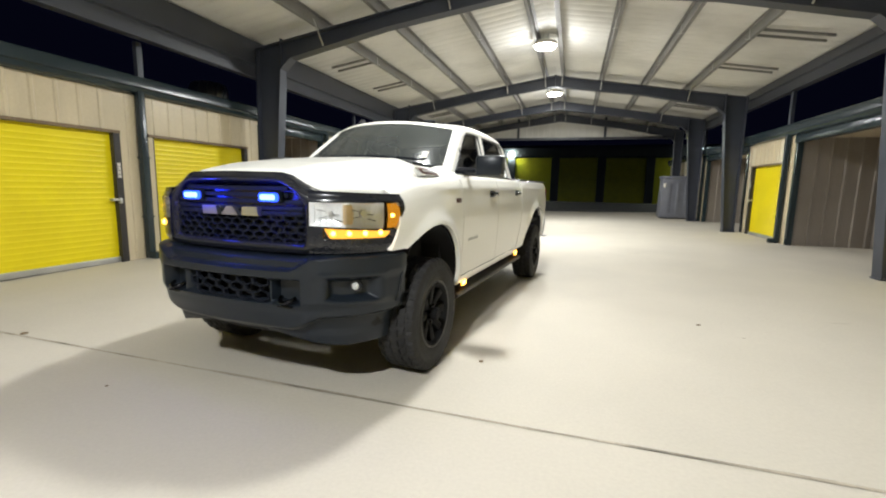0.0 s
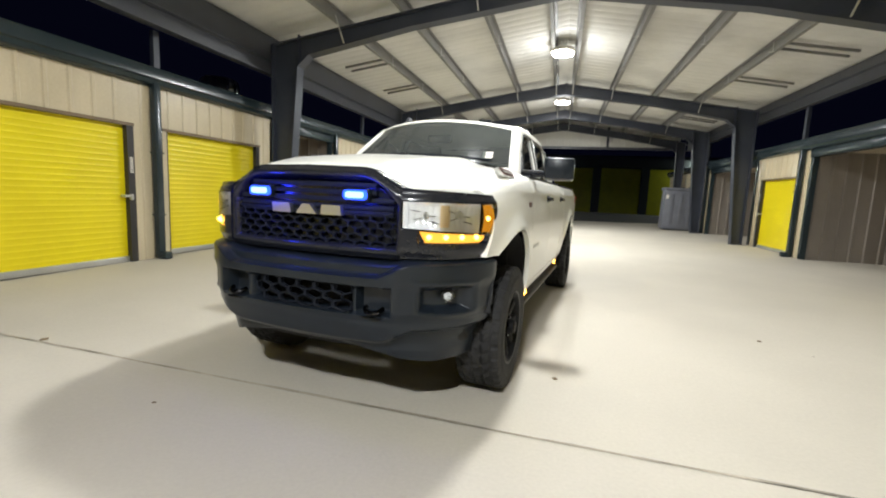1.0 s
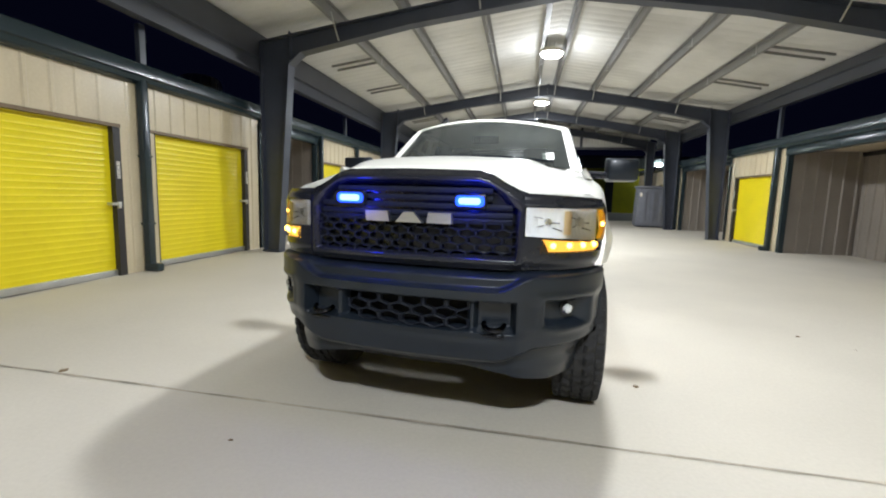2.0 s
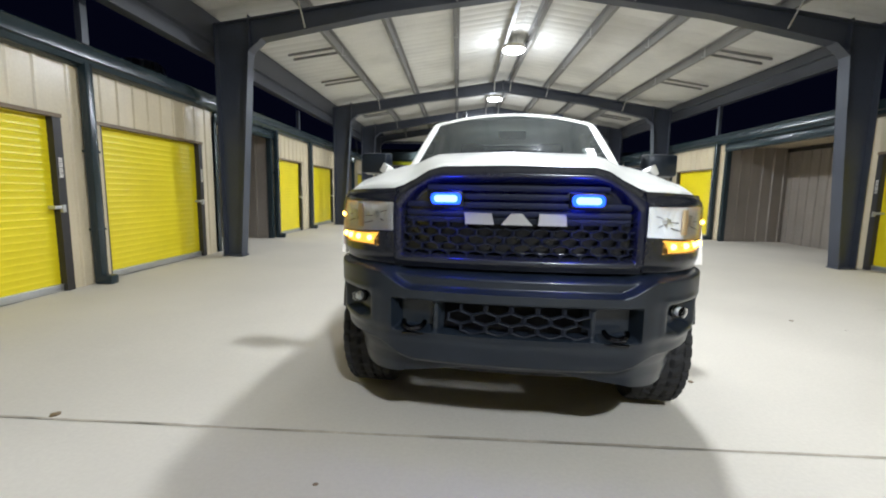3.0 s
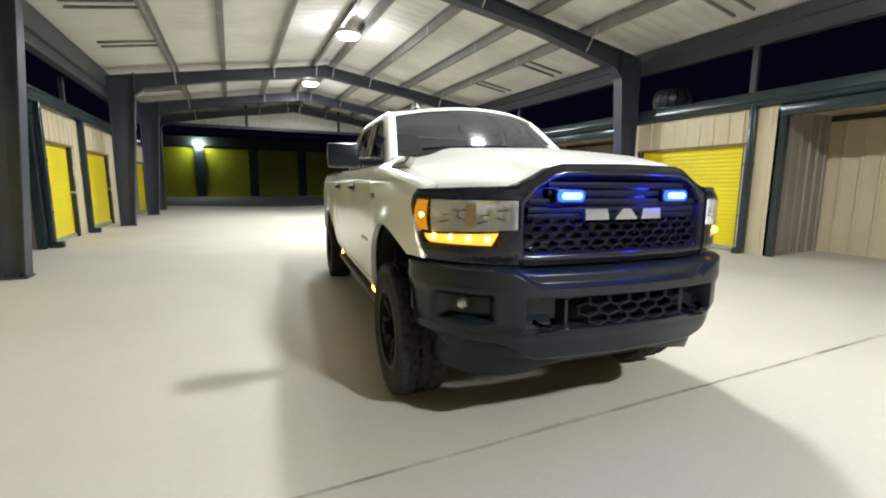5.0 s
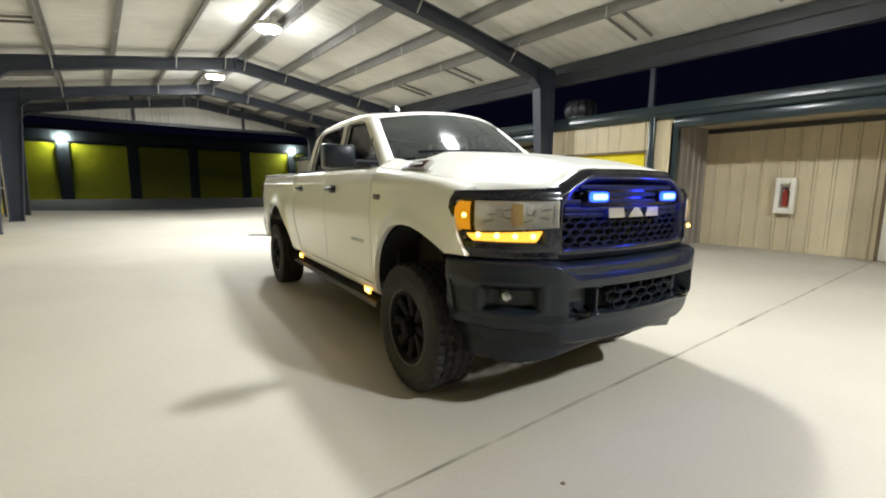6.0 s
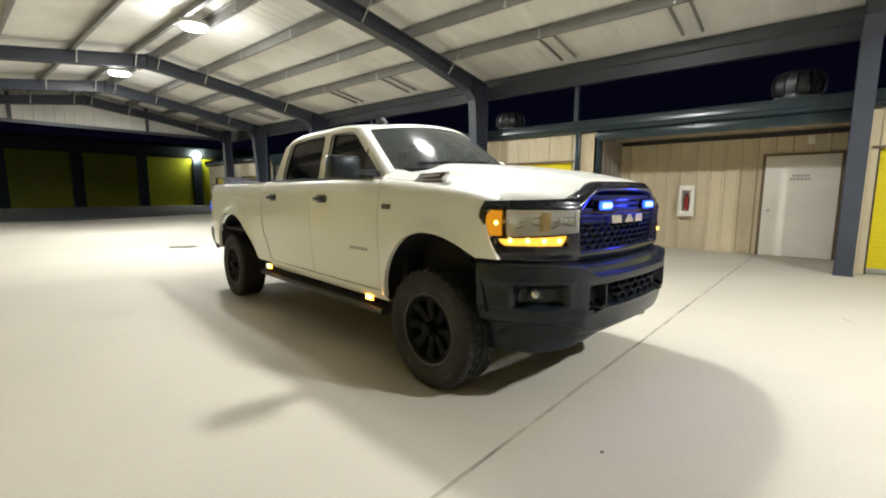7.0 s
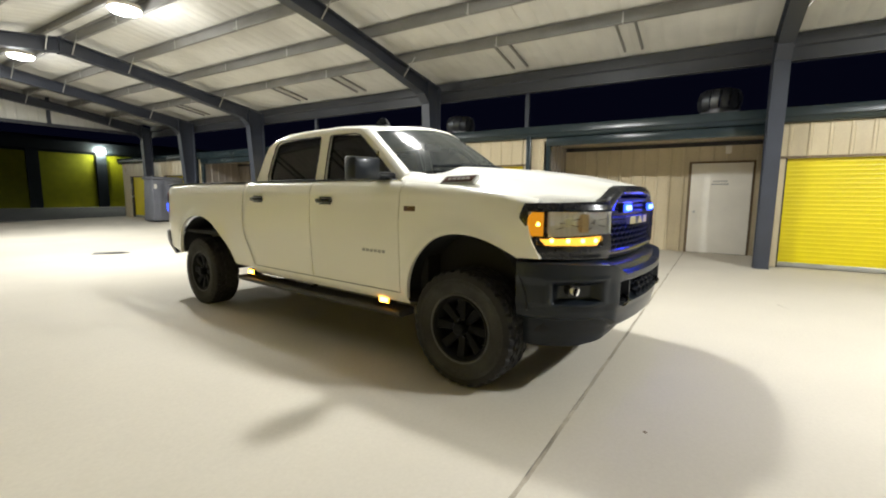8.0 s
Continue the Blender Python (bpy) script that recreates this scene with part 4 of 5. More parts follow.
bm = bmesh.new()
grid(bm, hood_point, 72, 44)
hood = part("hood", rim_in(bm, (0, 0.01, -0.035)), PAINT, truck, "white power-dome hood", angle=60)
for s in (1, -1):
    # painted cowl corner between the hood's rear edge and the windshield post
    bm = bmesh.new()

    def corner(u, v):
        a = Vector(hood_point(0.5 + s * 0.5 * (0.80 + 0.20 * u), 1.0)) + Vector((0, 0.004, -0.002))
        b = Vector((s * (0.765 + 0.150 * u), 1.58 - 0.030 * u, 1.556 - 0.078 * u))
        return a.lerp(b, v) + Vector((0, 0, 0.006 * math.sin(math.pi * v)))

    grid(bm, corner, 8, 6)
    part("cowl_corner", bm, PAINT, truck)
    # vent bezel with plain bars in the flank of the hood
    m = pose(s * 0.888, 0.99, 1.477, -3, s * 56, -s * 8)
    bm = boxed(-0.032, 0.032, -0.136, 0.136, -0.03, 0.010, 0.005)
    for v in bm.verts:
        v.co.y += v.co.x * s * 0.6
    bmesh.ops.transform(bm, matrix=m, verts=bm.verts[:])
    vent = part("hood_badge", bm, EMBLEM, hood, "hood badge with a chrome rim round black")
    bm = boxed(-0.025, 0.025, -0.122, 0.122, 0.004, 0.0125, 0.001)
    for v in bm.verts:
        v.co.y += v.co.x * s * 0.6
    bmesh.ops.transform(bm, matrix=m, verts=bm.verts[:])
    part("badge_field", bm, BADGE_RED, vent, "very dark red badge field")
    bm = bmesh.new()
    for k in range(5):
        box(bm, -0.009, 0.009, -0.088 + k * 0.037, -0.060 + k * 0.037, 0.0125, 0.0140)
    bmesh.ops.transform(bm, matrix=m, verts=bm.verts[:])
    part("badge_bars", bm, ZINC, vent)


def ws(u, v):
    x = (u * 2 - 1)
    a = abs(x)
    half = 0.772 - 0.112 * v
    return (x * half, 1.565 + 0.535 * v - (0.32 - 0.12 * v) * (1 - a ** 2.2), 1.552 + 0.401 * v + (0.030 + 0.018 * v) * (1 - a ** 2) + 0.02 * math.sin(math.pi * v) * (1 - a ** 2))


bm = bmesh.new()
grid(bm, ws, 28, 16)
outward(bm, (0, -1, 1))
shield = part("windshield", bm, WINDSHIELD, truck, "windshield with two small stickers", flip=False)
bm = bmesh.new()
grid(bm, lambda u, v: tuple(Vector(ws(u, 0.925 + 0.085 * v)) + Vector((0, -0.006, 0.006))), 32, 3)
part("windshield_header", rim_in(bm, (0, 0.012, -0.004)), PAINT, truck)
bm = bmesh.new()
for k, (u, v) in enumerate(((0.895, 0.16), (0.895, 0.235))):
    p = Vector(ws(u, v)) + Vector((0, -0.004, 0.004))
    q = [p + Vector((dx, dz * 0.8, dz * 0.62)) for dx, dz in ((-0.045, -0.022), (0.045, -0.022), (0.045, 0.022), (-0.045, 0.022))]
    vs = [bm.verts.new(c) for c in q] + [bm.verts.new(c + Vector((0, -0.001, 0.001))) for c in q]
    bm.faces.new(vs[:4])
    bm.faces.new(vs[4:])
part("sticker", bm, WHITE, shield, "small white sticker")
bm = bmesh.new()
grid(bm, lambda u, v: ((u * 2 - 1) * 0.80, 1.14 + 0.33 * abs(u * 2 - 1) ** 2 + 0.17 * v, 1.552 + 0.01 * v - 0.030 * abs(u * 2 - 1) ** 2), 24, 3)
cowl = part("cowl", bm, TRIM_BLACK, truck)
for x0, x1 in ((-0.60, 0.0), (0.02, 0.62)):
    bm = bmesh.new()
    pts = [Vector(ws(0.5 + (x0 + (x1 - x0) * k / 6) / 1.50, 0.05)) + Vector((0, -0.020, 0.020)) for k in range(7)]
    blade = part("wiper_blade", pipe(bm, pts, 0.011, 6), TRIM_BLACK, cowl, "black wiper blade")
    part("wiper_arm", tube(bmesh.new(), (x1 - 0.04, 1.27 + 0.2 * x1 * x1, 1.565), pts[3], 0.010, 6), TRIM_BLACK, cowl)

ROOF_SEC = ((-0.748, 1.935), (-0.730, 1.978), (-0.690, 2.000), (-0.57, 2.016), (-0.40, 2.028), (-0.2, 2.034), (0, 2.036), (0.2, 2.034), (0.40, 2.028), (0.57, 2.016), (0.690, 2.000), (0.730, 1.978), (0.748, 1.935))


def roof_point(u, v):
    q = u * (len(ROOF_SEC) - 1)
    i = min(int(q), len(ROOF_SEC) - 2)
    (xa, za), (xb, zb) = ROOF_SEC[i], ROOF_SEC[i + 1]
    x, z = xa + (xb - xa) * (q - i), za + (zb - za) * (q - i)
    a = abs(x) / 0.748
    y0 = 2.090 - 0.20 * (1 - (abs(x) / 0.66) ** 2.2) if abs(x) < 0.66 else 2.090 + 0.55 * (abs(x) - 0.66)
    y1 = 3.63 + 0.03 * (1 - a ** 2)
    y = y0 + (y1 - y0) * v
    return (x, y, z + (roof_drop(y) if y > 2.6 else roof_drop(y) * (0.45 + 0.55 * a)) - 0.012 * (1 - sstep(0, 0.06, v)))


bm = bmesh.new()
grid(bm, roof_point, 36, 30)
roof = part("roof", rim_in(bm, (0, 0, -0.02)), PAINT, truck, angle=60)
bm = bmesh.new()
fin = [(0.0, 0.0), (0.17, 0.0), (0.165, 0.045), (0.13, 0.075), (0.09, 0.082), (0.05, 0.06)]
rings = [[bm.verts.new((-0.453 + w, 2.10 + y, 2.012 + z)) for y, z in fin] for w in (-0.026, 0.026)]
for v in rings[0] + rings[1]:
    v.co.x = -0.453 + (v.co.x + 0.453) * (1 - 0.75 * (v.co.z - 2.014) / 0.082)
n = len(fin)
for i in range(n):
    bm.faces.new((rings[0][i], rings[0][(i + 1) % n], rings[1][(i + 1) % n], rings[1][i]))
bm.faces.new(rings[0])
bm.faces.new(rings[1])
bmesh.ops.bevel(bm, geom=bm.edges[:], offset=0.008, segments=2, affect="EDGES")
part("antenna_fin", bm, GLOSS_BLACK, roof, "small dark glossy antenna fin on the roof")
part("roof_marker", boxed(0.33, 0.45, 2.09, 2.15, 2.006, 2.036, 0.010), TRIM_BLACK, roof)
# cab back, rear glass
bm = bmesh.new()
grid(bm, lambda u, v: ((u * 2 - 1) * (0.870 - 0.150 * v), 3.755 - 0.115 * v, 1.30 + 0.60 * v), 12, 6)
back = part("cab_back", rim_in(bm, (0, -0.03, 0)), PAINT, truck)
bm = bmesh.new()
grid(bm, lambda u, v: ((u * 2 - 1) * (0.70 - 0.08 * v), 3.735 - 0.06 * v, 1.53 + 0.32 * v), 4, 2)
outward(bm, (0, 1, 0))
part("rear_glass", bm, TINTED, back, flip=False)

# ---- cabin ----
part("dashboard", boxed(-0.78, 0.78, 1.42, 1.86, 1.20, 1.475, 0.06), DASH, truck)
part("cabin_tub", boxed(-0.88, 0.88, 1.45, 3.70, 0.66, 0.80), DASH, truck)
part("firewall", boxed(-0.86, 0.86, 1.30, 1.42, 0.62, 1.44), DARK, truck)
bm = bmesh.new()
bmesh.ops.create_circle(bm, segments=28, radius=0.18)
ring = [v.co.copy() for v in bm.verts]
bm.clear()
pipe(bm, ring, 0.016, 8, True)
tube(bm, (-0.17, 0, 0), (0.17, 0, 0), 0.02, 8)
tube(bm, (0, -0.17, 0), (0, 0.02, 0), 0.02, 8)
bmesh.ops.transform(bm, matrix=pose(0.40, 1.98, 1.42, 68, 0, 0), verts=bm.verts[:])
part("steering_wheel", bm, DASH, truck)


def seat(x, y, w):
    bm = boxed(x - w, x + w, y, y + 0.50, 0.95, 1.12, 0.05)
    base = part("seat", bm, SEAT, truck, "grey cloth seat")
    bm = boxed(x - w, x + w, -0.07, 0.07, 0.0, 0.62, 0.06)
    for v in bm.verts:
        v.co.x = x + (v.co.x - x) * (1 - 0.15 * v.co.z)
        v.co.y += y + 0.52 + 0.16 * v.co.z
        v.co.z += 1.02
    part("backrest", bm, SEAT, base)
    for hx in ((x,) if w < 0.4 else (x - 0.42, x + 0.42)):
        bm = boxed(hx - 0.13, hx + 0.13, y + 0.58, y + 0.68, 1.665, 1.84, 0.04)
        part("headrest", bm, SEAT, base)


seat(0.40, 2.05, 0.27)
seat(-0.40, 2.05, 0.27)
seat(0.0, 3.00, 0.72)
part("cabin_mirror", boxed(-0.12, 0.12, 1.93, 1.96, 1.80, 1.87, 0.012), DASH, truck)


# ---- front: grille, headlamps, bumper ----
def face_y(x):
    """Plan of the nose across the grille."""
    return -0.045 + 0.135 * x * x


def grille_top(x):
    a = abs(x)
    return float(np.interp(a, (0, 0.35, 0.41, 0.48, 0.545, 0.60), (1.446, 1.441, 1.426, 1.384, 1.352, 1.334)))


def opening(x, z):
    """Signed distance into the grille opening, positive inside."""
    a = abs(x)
    side = (0.556 - 0.12 * max(0, 1.06 - z) - a) * 0.98
    top = (grille_top(x) - 0.050) - z
    corner = 0.57 - a - 0.9 * (z - 1.235)
    return min(side, top, corner * 0.74, z - 1.005)


def surround(u, v):
    x = (u * 2 - 1) * 0.585
    z = 0.955 + (grille_top(x) - 0.955) * v
    d = opening(x, z)
    y = face_y(x) + 0.055 * sstep(0.0, 0.034, d)
    y += 0.030 * sstep(0.05, 0.0, grille_top(x) - z) + 0.02 * sstep(1.00, 0.955, z)
    y -= 0.010 * math.exp(-((d + 0.022) / 0.028) ** 2)
    return (x, y + 0.02, z)


bm = bmesh.new()
grid(bm, surround, 130, 84)
grille = part("grille", rim_in(bm, (0, 0.06, 0)), GLOSS_BLACK, truck, "glossy black grille shell", angle=70)


def honeycomb(name, parent, x0, x1, z0, z1, w, h, face, depth, inside=None, bar=0.10):
    bm = bmesh.new()
    j, z = 0, z0 + h / 2
    while z < z1:
        x = x0 + w / 2 + (w / 2 if j % 2 else 0)
        while x < x1:
            if inside is None or inside(x, z):
                hexa = [(math.cos(t) * 0.5, math.sin(t) * 0.5) for t in (math.pi / 6 + k * math.pi / 3 for k in range(6))]
                rings = []
                for k, dy in ((1.14, 0.012), (1.14, 0.0), (1.14 - bar * 2.4, 0.004), (1.14 - bar * 2.8, depth)):
                    rings.append([bm.verts.new((x + c * w * k, face(x + c * w * k) + dy, z + q * h * 1.15 * k)) for c, q in hexa])
                for a, b in zip(rings, rings[1:]):
                    for i in range(6):
                        bm.faces.new((a[i], a[(i + 1) % 6], b[(i + 1) % 6], b[i]))
            x += w
        z += h * 0.80
        j += 1
    return part(name, bm, GRILLE_BLACK, parent)


honeycomb("grille_mesh", grille, -0.58, 0.60, 1.000, 1.175, 0.088, 0.046, lambda x: face_y(x) + 0.036, 0.030, lambda x, z: opening(x, z) > 0.012, bar=0.07)
for z in (1.190, 1.222, 1.262, 1.302, 1.342):
    half = 0.42 if z > 1.3 else 0.52
    bm = bmesh.new()
    grid(bm, lambda u, v: ((u * 2 - 1) * half, face_y((u * 2 - 1) * half) + 0.040 + 0.018 * (v - 0.5) ** 2, z + 0.026 * (v - 0.5)), 24, 4)
    part("grille_bar", rim_in(bm, (0, 0.02, 0)), GRILLE_BLACK, grille)

# maker's mark, as plain chrome shapes
marks = [[(-0.232, 1.174), (-0.239, 1.227), (-0.112, 1.227), (-0.100, 1.174)],
         [(-0.066, 1.174), (-0.022, 1.227), (0.028, 1.227), (0.076, 1.174)],
         [(0.100, 1.174), (0.107, 1.227), (0.224, 1.227), (0.230, 1.174)]]
for outline in marks:
    bm = bmesh.new()
    a = [bm.verts.new((x, face_y(x) + 0.012, z)) for x, z in outline]
    b = [bm.verts.new((x, face_y(x) + 0.045, z)) for x, z in outline]
    bm.faces.new(a)
    for i in range(len(outline)):
        bm.faces.new((a[i], a[(i + 1) % len(outline)], b[(i + 1) % len(outline)], b[i]))
    part("emblem_block", bm, EMBLEM, grille, "plain chrome emblem shape")
# blue strobes behind the upper bars, with the light that they throw
for x in (-0.325, 0.318):
    y = face_y(x)
    strobe = part("strobe_light", boxed(x - 0.078, x + 0.078, y + 0.012, y + 0.05, 1.256, 1.324, 0.010), TRIM_BLACK, grille, "lit blue strobe light")
    part("strobe_lens", boxed(x - 0.070, x + 0.070, y + 0.0, y + 0.014, 1.264, 1.316, 0.018), BLUE_GLOW, strobe, "glowing blue lens")
    data = bpy.data.lights.new("strobe_beam", "POINT")
    data.energy, data.color, data.shadow_soft_size = 3.5, (0.012, 0.03, 1.0), 0.05
    new("strobe_beam", data).matrix_world = TO_WORLD @ pose(x, y - 0.070, 1.290)
    part("led", boxed(x - 0.054, x + 0.054, y - 0.004, y + 0.004, 1.274, 1.306, 0.014), BLUE_CORE, strobe, "row of blue-white diodes")


def lamp_plan(s, u):
    """Plan of the headlamp's face from the grille (u 0) round to the fender (u 1), and its outward normal."""
    p0, p1, p2 = Vector((0.580, 0.000)), Vector((0.858, 0.068)), Vector((0.970, 0.395))
    p = p0 * (1 - u) ** 2 + p1 * 2 * u * (1 - u) + p2 * u * u
    d = ((p1 - p0) * (1 - u) + (p2 - p1) * u).normalized()
    return Vector((s * p.x, p.y)), Vector((s * d.y, -d.x))


def lamp_end(z):
    """How far round the headlamp's surround reaches at a height; it is rounded at its outer end."""
    return 1.03 - 0.11 * min(1, max(0, (1.19 - z) / 0.22)) ** 1.6 - 0.05 * min(1, max(0, (z - 1.19) / 0.13)) ** 2


def lamp_low(u):
    return 1.130 - 0.028 * u


for s in (1, -1):
    bm = bmesh.new()

    def bezel(u, v):
        z = 0.968 + (1.320 + 0.016 * (1 - u) - 0.968) * v
        u = u * lamp_end(z)
        p, n = lamp_plan(s, u)
        zl, zh = lamp_low(u), 1.270
        d = min(z - zl, zh - z, (u - 0.01) * 0.7, (1.010 - u) * 0.7)
        d2 = min(z - 1.052, zl - 0.006 - z, (u - 0.16) * 0.7, (0.93 - u) * 0.7)
        back = 0.085 * sstep(0.0, 0.012, d) + 0.02 * sstep(0, 0.008, d2)
        back += 0.02 * sstep(1.27, 1.322, z) + 0.015 * sstep(1.02, 0.968, z)
        return (p.x - n.x * back, p.y - n.y * back, z)

    grid(bm, bezel, 70, 60)
    lamp = part("headlamp_bezel", rim_in(bm, (0, 0.05, 0)), GLOSS_BLACK, truck, "black headlamp surround", angle=60)

    def on_lamp(u, z, out):
        p, n = lamp_plan(s, u)
        return (p.x + n.x * out, p.y + n.y * out, z)

    # silvered bowl with two reflector chambers and a divider
    bm = bmesh.new()

    def bowl(u, v):
        uu = 0.015 + 0.80 * u
        z = lamp_low(uu) + 0.002 + (1.268 - lamp_low(uu) - 0.002) * v
        k = abs(math.sin(math.pi * 2 * u)) ** 0.8 * math.sin(math.pi * v) ** 0.7
        flute = 0.0035 * abs(math.sin(math.pi * 13 * u)) * k
        return on_lamp(uu, z, -0.004 - 0.034 * k + flute)

    grid(bm, bowl, 130, 16)
    part("reflector", bm, BRIGHT, lamp, "silvered reflector bowl", flip=False)
    for u, r in ((0.235, 0.020), (0.605, 0.030)):
        p, n = lamp_plan(s, u)
        c, nn = Vector((p.x, p.y, 1.203)), Vector((n.x, n.y, 0))
        part("bulb", tube(bmesh.new(), c - nn * 0.050, c - nn * 0.016, r, 14, r * 0.7), EMBLEM, lamp, "chrome-capped bulb")
        for k, (du, z0, z1) in enumerate(((-0.15, 1.226, 1.212), (-0.12, 1.176, 1.190), (0.13, 1.158, 1.178), (0.10, 1.196, 1.198))):
            bm = pipe(bmesh.new(), [on_lamp(u + du * f, z0 + (z1 - z0) * (1 - f), -0.008 - 0.030 * (1 - f)) for f in (1.0, 0.7, 0.35)], 0.0020, 5)
            part("reflector_rib", bm, SMOKE_CHROME, lamp)
    bm = bmesh.new()
    grid(bm, lambda u, v: on_lamp(0.372 + 0.082 * u, 1.140 + 0.115 * v, -0.001 + 0.003 * math.sin(math.pi * u)), 4, 4)
    part("centre_plate", rim_in(bm, (0, 0.03, 0)), AMBER_WARM, lamp, "warm-lit centre plate")
    for u in (0.04, 0.405, 0.80):
        bm = bmesh.new()
        vs = [bm.verts.new(on_lamp(uu, z, o)) for uu, z, o in ((u, 1.135, -0.08), (u, 1.262, -0.08), (u, 1.262, -0.006), (u, 1.135, -0.006), (u + 0.025, 1.135, -0.08), (u + 0.025, 1.262, -0.08), (u + 0.025, 1.262, -0.006), (u + 0.025, 1.135, -0.006))]
        for f in ((0, 1, 2, 3), (7, 6, 5, 4), (3, 2, 6, 7), (0, 4, 5, 1), (1, 5, 6, 2), (0, 3, 7, 4)):
            bm.faces.new([vs[i] for i in f])
        part("lamp_divider", bm, BRIGHT, lamp)
    # side marker
    bm = bmesh.new()
    grid(bm, lambda u, v: on_lamp(0.865 + (0.110 + 0.050 * math.sin(math.pi * v) ** 0.6) * u, lamp_low(0.9) + 0.01 + (1.255 - lamp_low(0.9)) * v - 0.002, -0.012 + 0.012 * math.sin(math.pi * v)), 6, 8)
    mark = part("side_marker", bm, AMBER_MARK, lamp, "glowing amber side marker")
    bm = bmesh.new()
    p = Vector(on_lamp(0.915, 1.19, 0.004))
    bmesh.ops.create_icosphere(bm, subdivisions=2, radius=0.013, matrix=Matrix.Translation(p))
    part("marker_bulb", bm, AMBER_POD, mark)
    # amber strip under the lamp
    bm = bmesh.new()
    grid(bm, lambda u, v: on_lamp(0.175 + 0.725 * u + (0.5 - u) * 0.12 * (1 - v), 1.057 + (lamp_low(0.175 + 0.725 * u) - 0.010 - 1.057) * v, -0.010 + 0.010 * math.sin(math.pi * v)), 24, 6)
    strip = part("turn_signal", bm, AMBER_GLOW, lamp, "glowing amber turn signal strip")
    for k in range(4):
        u = 0.27 + k * 0.17
        bm = bmesh.new()
        bmesh.ops.create_icosphere(bm, subdivisions=2, radius=0.015, matrix=Matrix.Translation(on_lamp(u, 1.088, 0.002)))
        part("turn_bulb", bm, AMBER_POD, strip)
    bm = bmesh.new()
    grid(bm, lambda u, v: on_lamp(0.01 + 0.985 * u, lamp_low(u) + (1.269 - lamp_low(u)) * v, 0.004), 28, 4)
    outward(bm, (s * 0.7, -1, 0))
    part("lens", bm, CLEAR, lamp, "clear headlamp lens", flip=False)


def bumper_plan(q):
    """Plan of the bumper, q from -1 to 1, and its outward normal."""
    s, a = (1 if q >= 0 else -1), abs(q)
    if a < 0.50:
        x = a / 0.50 * 0.55
        p, d = Vector((x, -0.125 + 0.15 * x * x)), Vector((1, 0.30 * x)).normalized()
    else:
        u = (a - 0.50) / 0.50
        p0, p1, p2, p3 = Vector((0.55, -0.0796)), Vector((0.70, -0.055)), Vector((0.93, 0.140)), Vector((0.985, 0.420))
        p = p0 * (1 - u) ** 3 + p1 * 3 * u * (1 - u) ** 2 + p2 * 3 * u * u * (1 - u) + p3 * u ** 3
        d = ((p1 - p0) * (1 - u) ** 2 + (p2 - p1) * 2 * u * (1 - u) + (p3 - p2) * u * u).normalized()
    return Vector((s * p.x, p.y)), Vector((s * d.y, -d.x))


def rect(v, lo, hi):
    return min(v - lo, hi - v)


def bumper(u, v):
    q = u * 2 - 1
    p, n = bumper_plan(q)
    a, b = abs(p.x), abs(q)
    top = 0.972 - 0.022 * (1 - sstep(0.50, 0.66, a))
    low = 0.495 + 0.075 * sstep(0.42, 0.66, b)
    z = low + (top - low) * v
    back = 0.10 * sstep(top - 0.04, top, z) ** 2
    # undercut lower edge, and a soft fold below the openings
    back += 0.024 * sstep(low + 0.022, low, z) + 0.020 * sstep(0.69, 0.62, z) + 0.022 * sstep(0.625, 0.500, z)
    # step under the grille, swept up to the wings
    step = 0.862 + 0.075 * sstep(0.47, 0.66, a)
    back += 0.055 * sstep(step, step + 0.016, z) * (1 - sstep(0.60, 0.74, a))
    back += 0.012 * sstep(0.86, 0.79, z) * sstep(0.58, 0.70, a)
    # lower opening with its posts, and the fog lamp pockets
    d = min(rect(z, 0.658, 0.820), 0.575 - a)
    post = 1 - 0.70 * math.exp(-((a - 0.362) / 0.020) ** 4)
    back += 0.090 * sstep(0.0, 0.022, d) * post
    d = min(rect(z, 0.672 + 0.30 * max(0, 0.73 - b), 0.832 - 0.10 * max(0, b - 0.80)), rect(b, 0.650, 0.895) * 0.9)
    back += 0.068 * sstep(0.0, 0.040, d) - 0.004 * math.exp(-((d + 0.012) / 0.014) ** 2)
    return (p.x - n.x * back, p.y - n.y * back, z)


def skirt(u, v):
    """The valance under the bumper: shallow in the middle, deep in front of the wheels."""
    q = u * 2 - 1
    p, n = bumper_plan(q * 0.985)
    b = abs(q)
    low = 0.465 - 0.095 * min(1.0, max(0.0, (b - 0.22) / 0.55))
    top = 0.53 + 0.05 * sstep(0.42, 0.66, b)
    back = 0.070 + 0.015 * sstep(0.5, 0.75, b) + 0.050 * (1 - v) + 0.012 * math.exp(-((v - 0.55) / 0.10) ** 2)
    return (p.x - n.x * back, p.y - n.y * back, low + (top - low) * v)


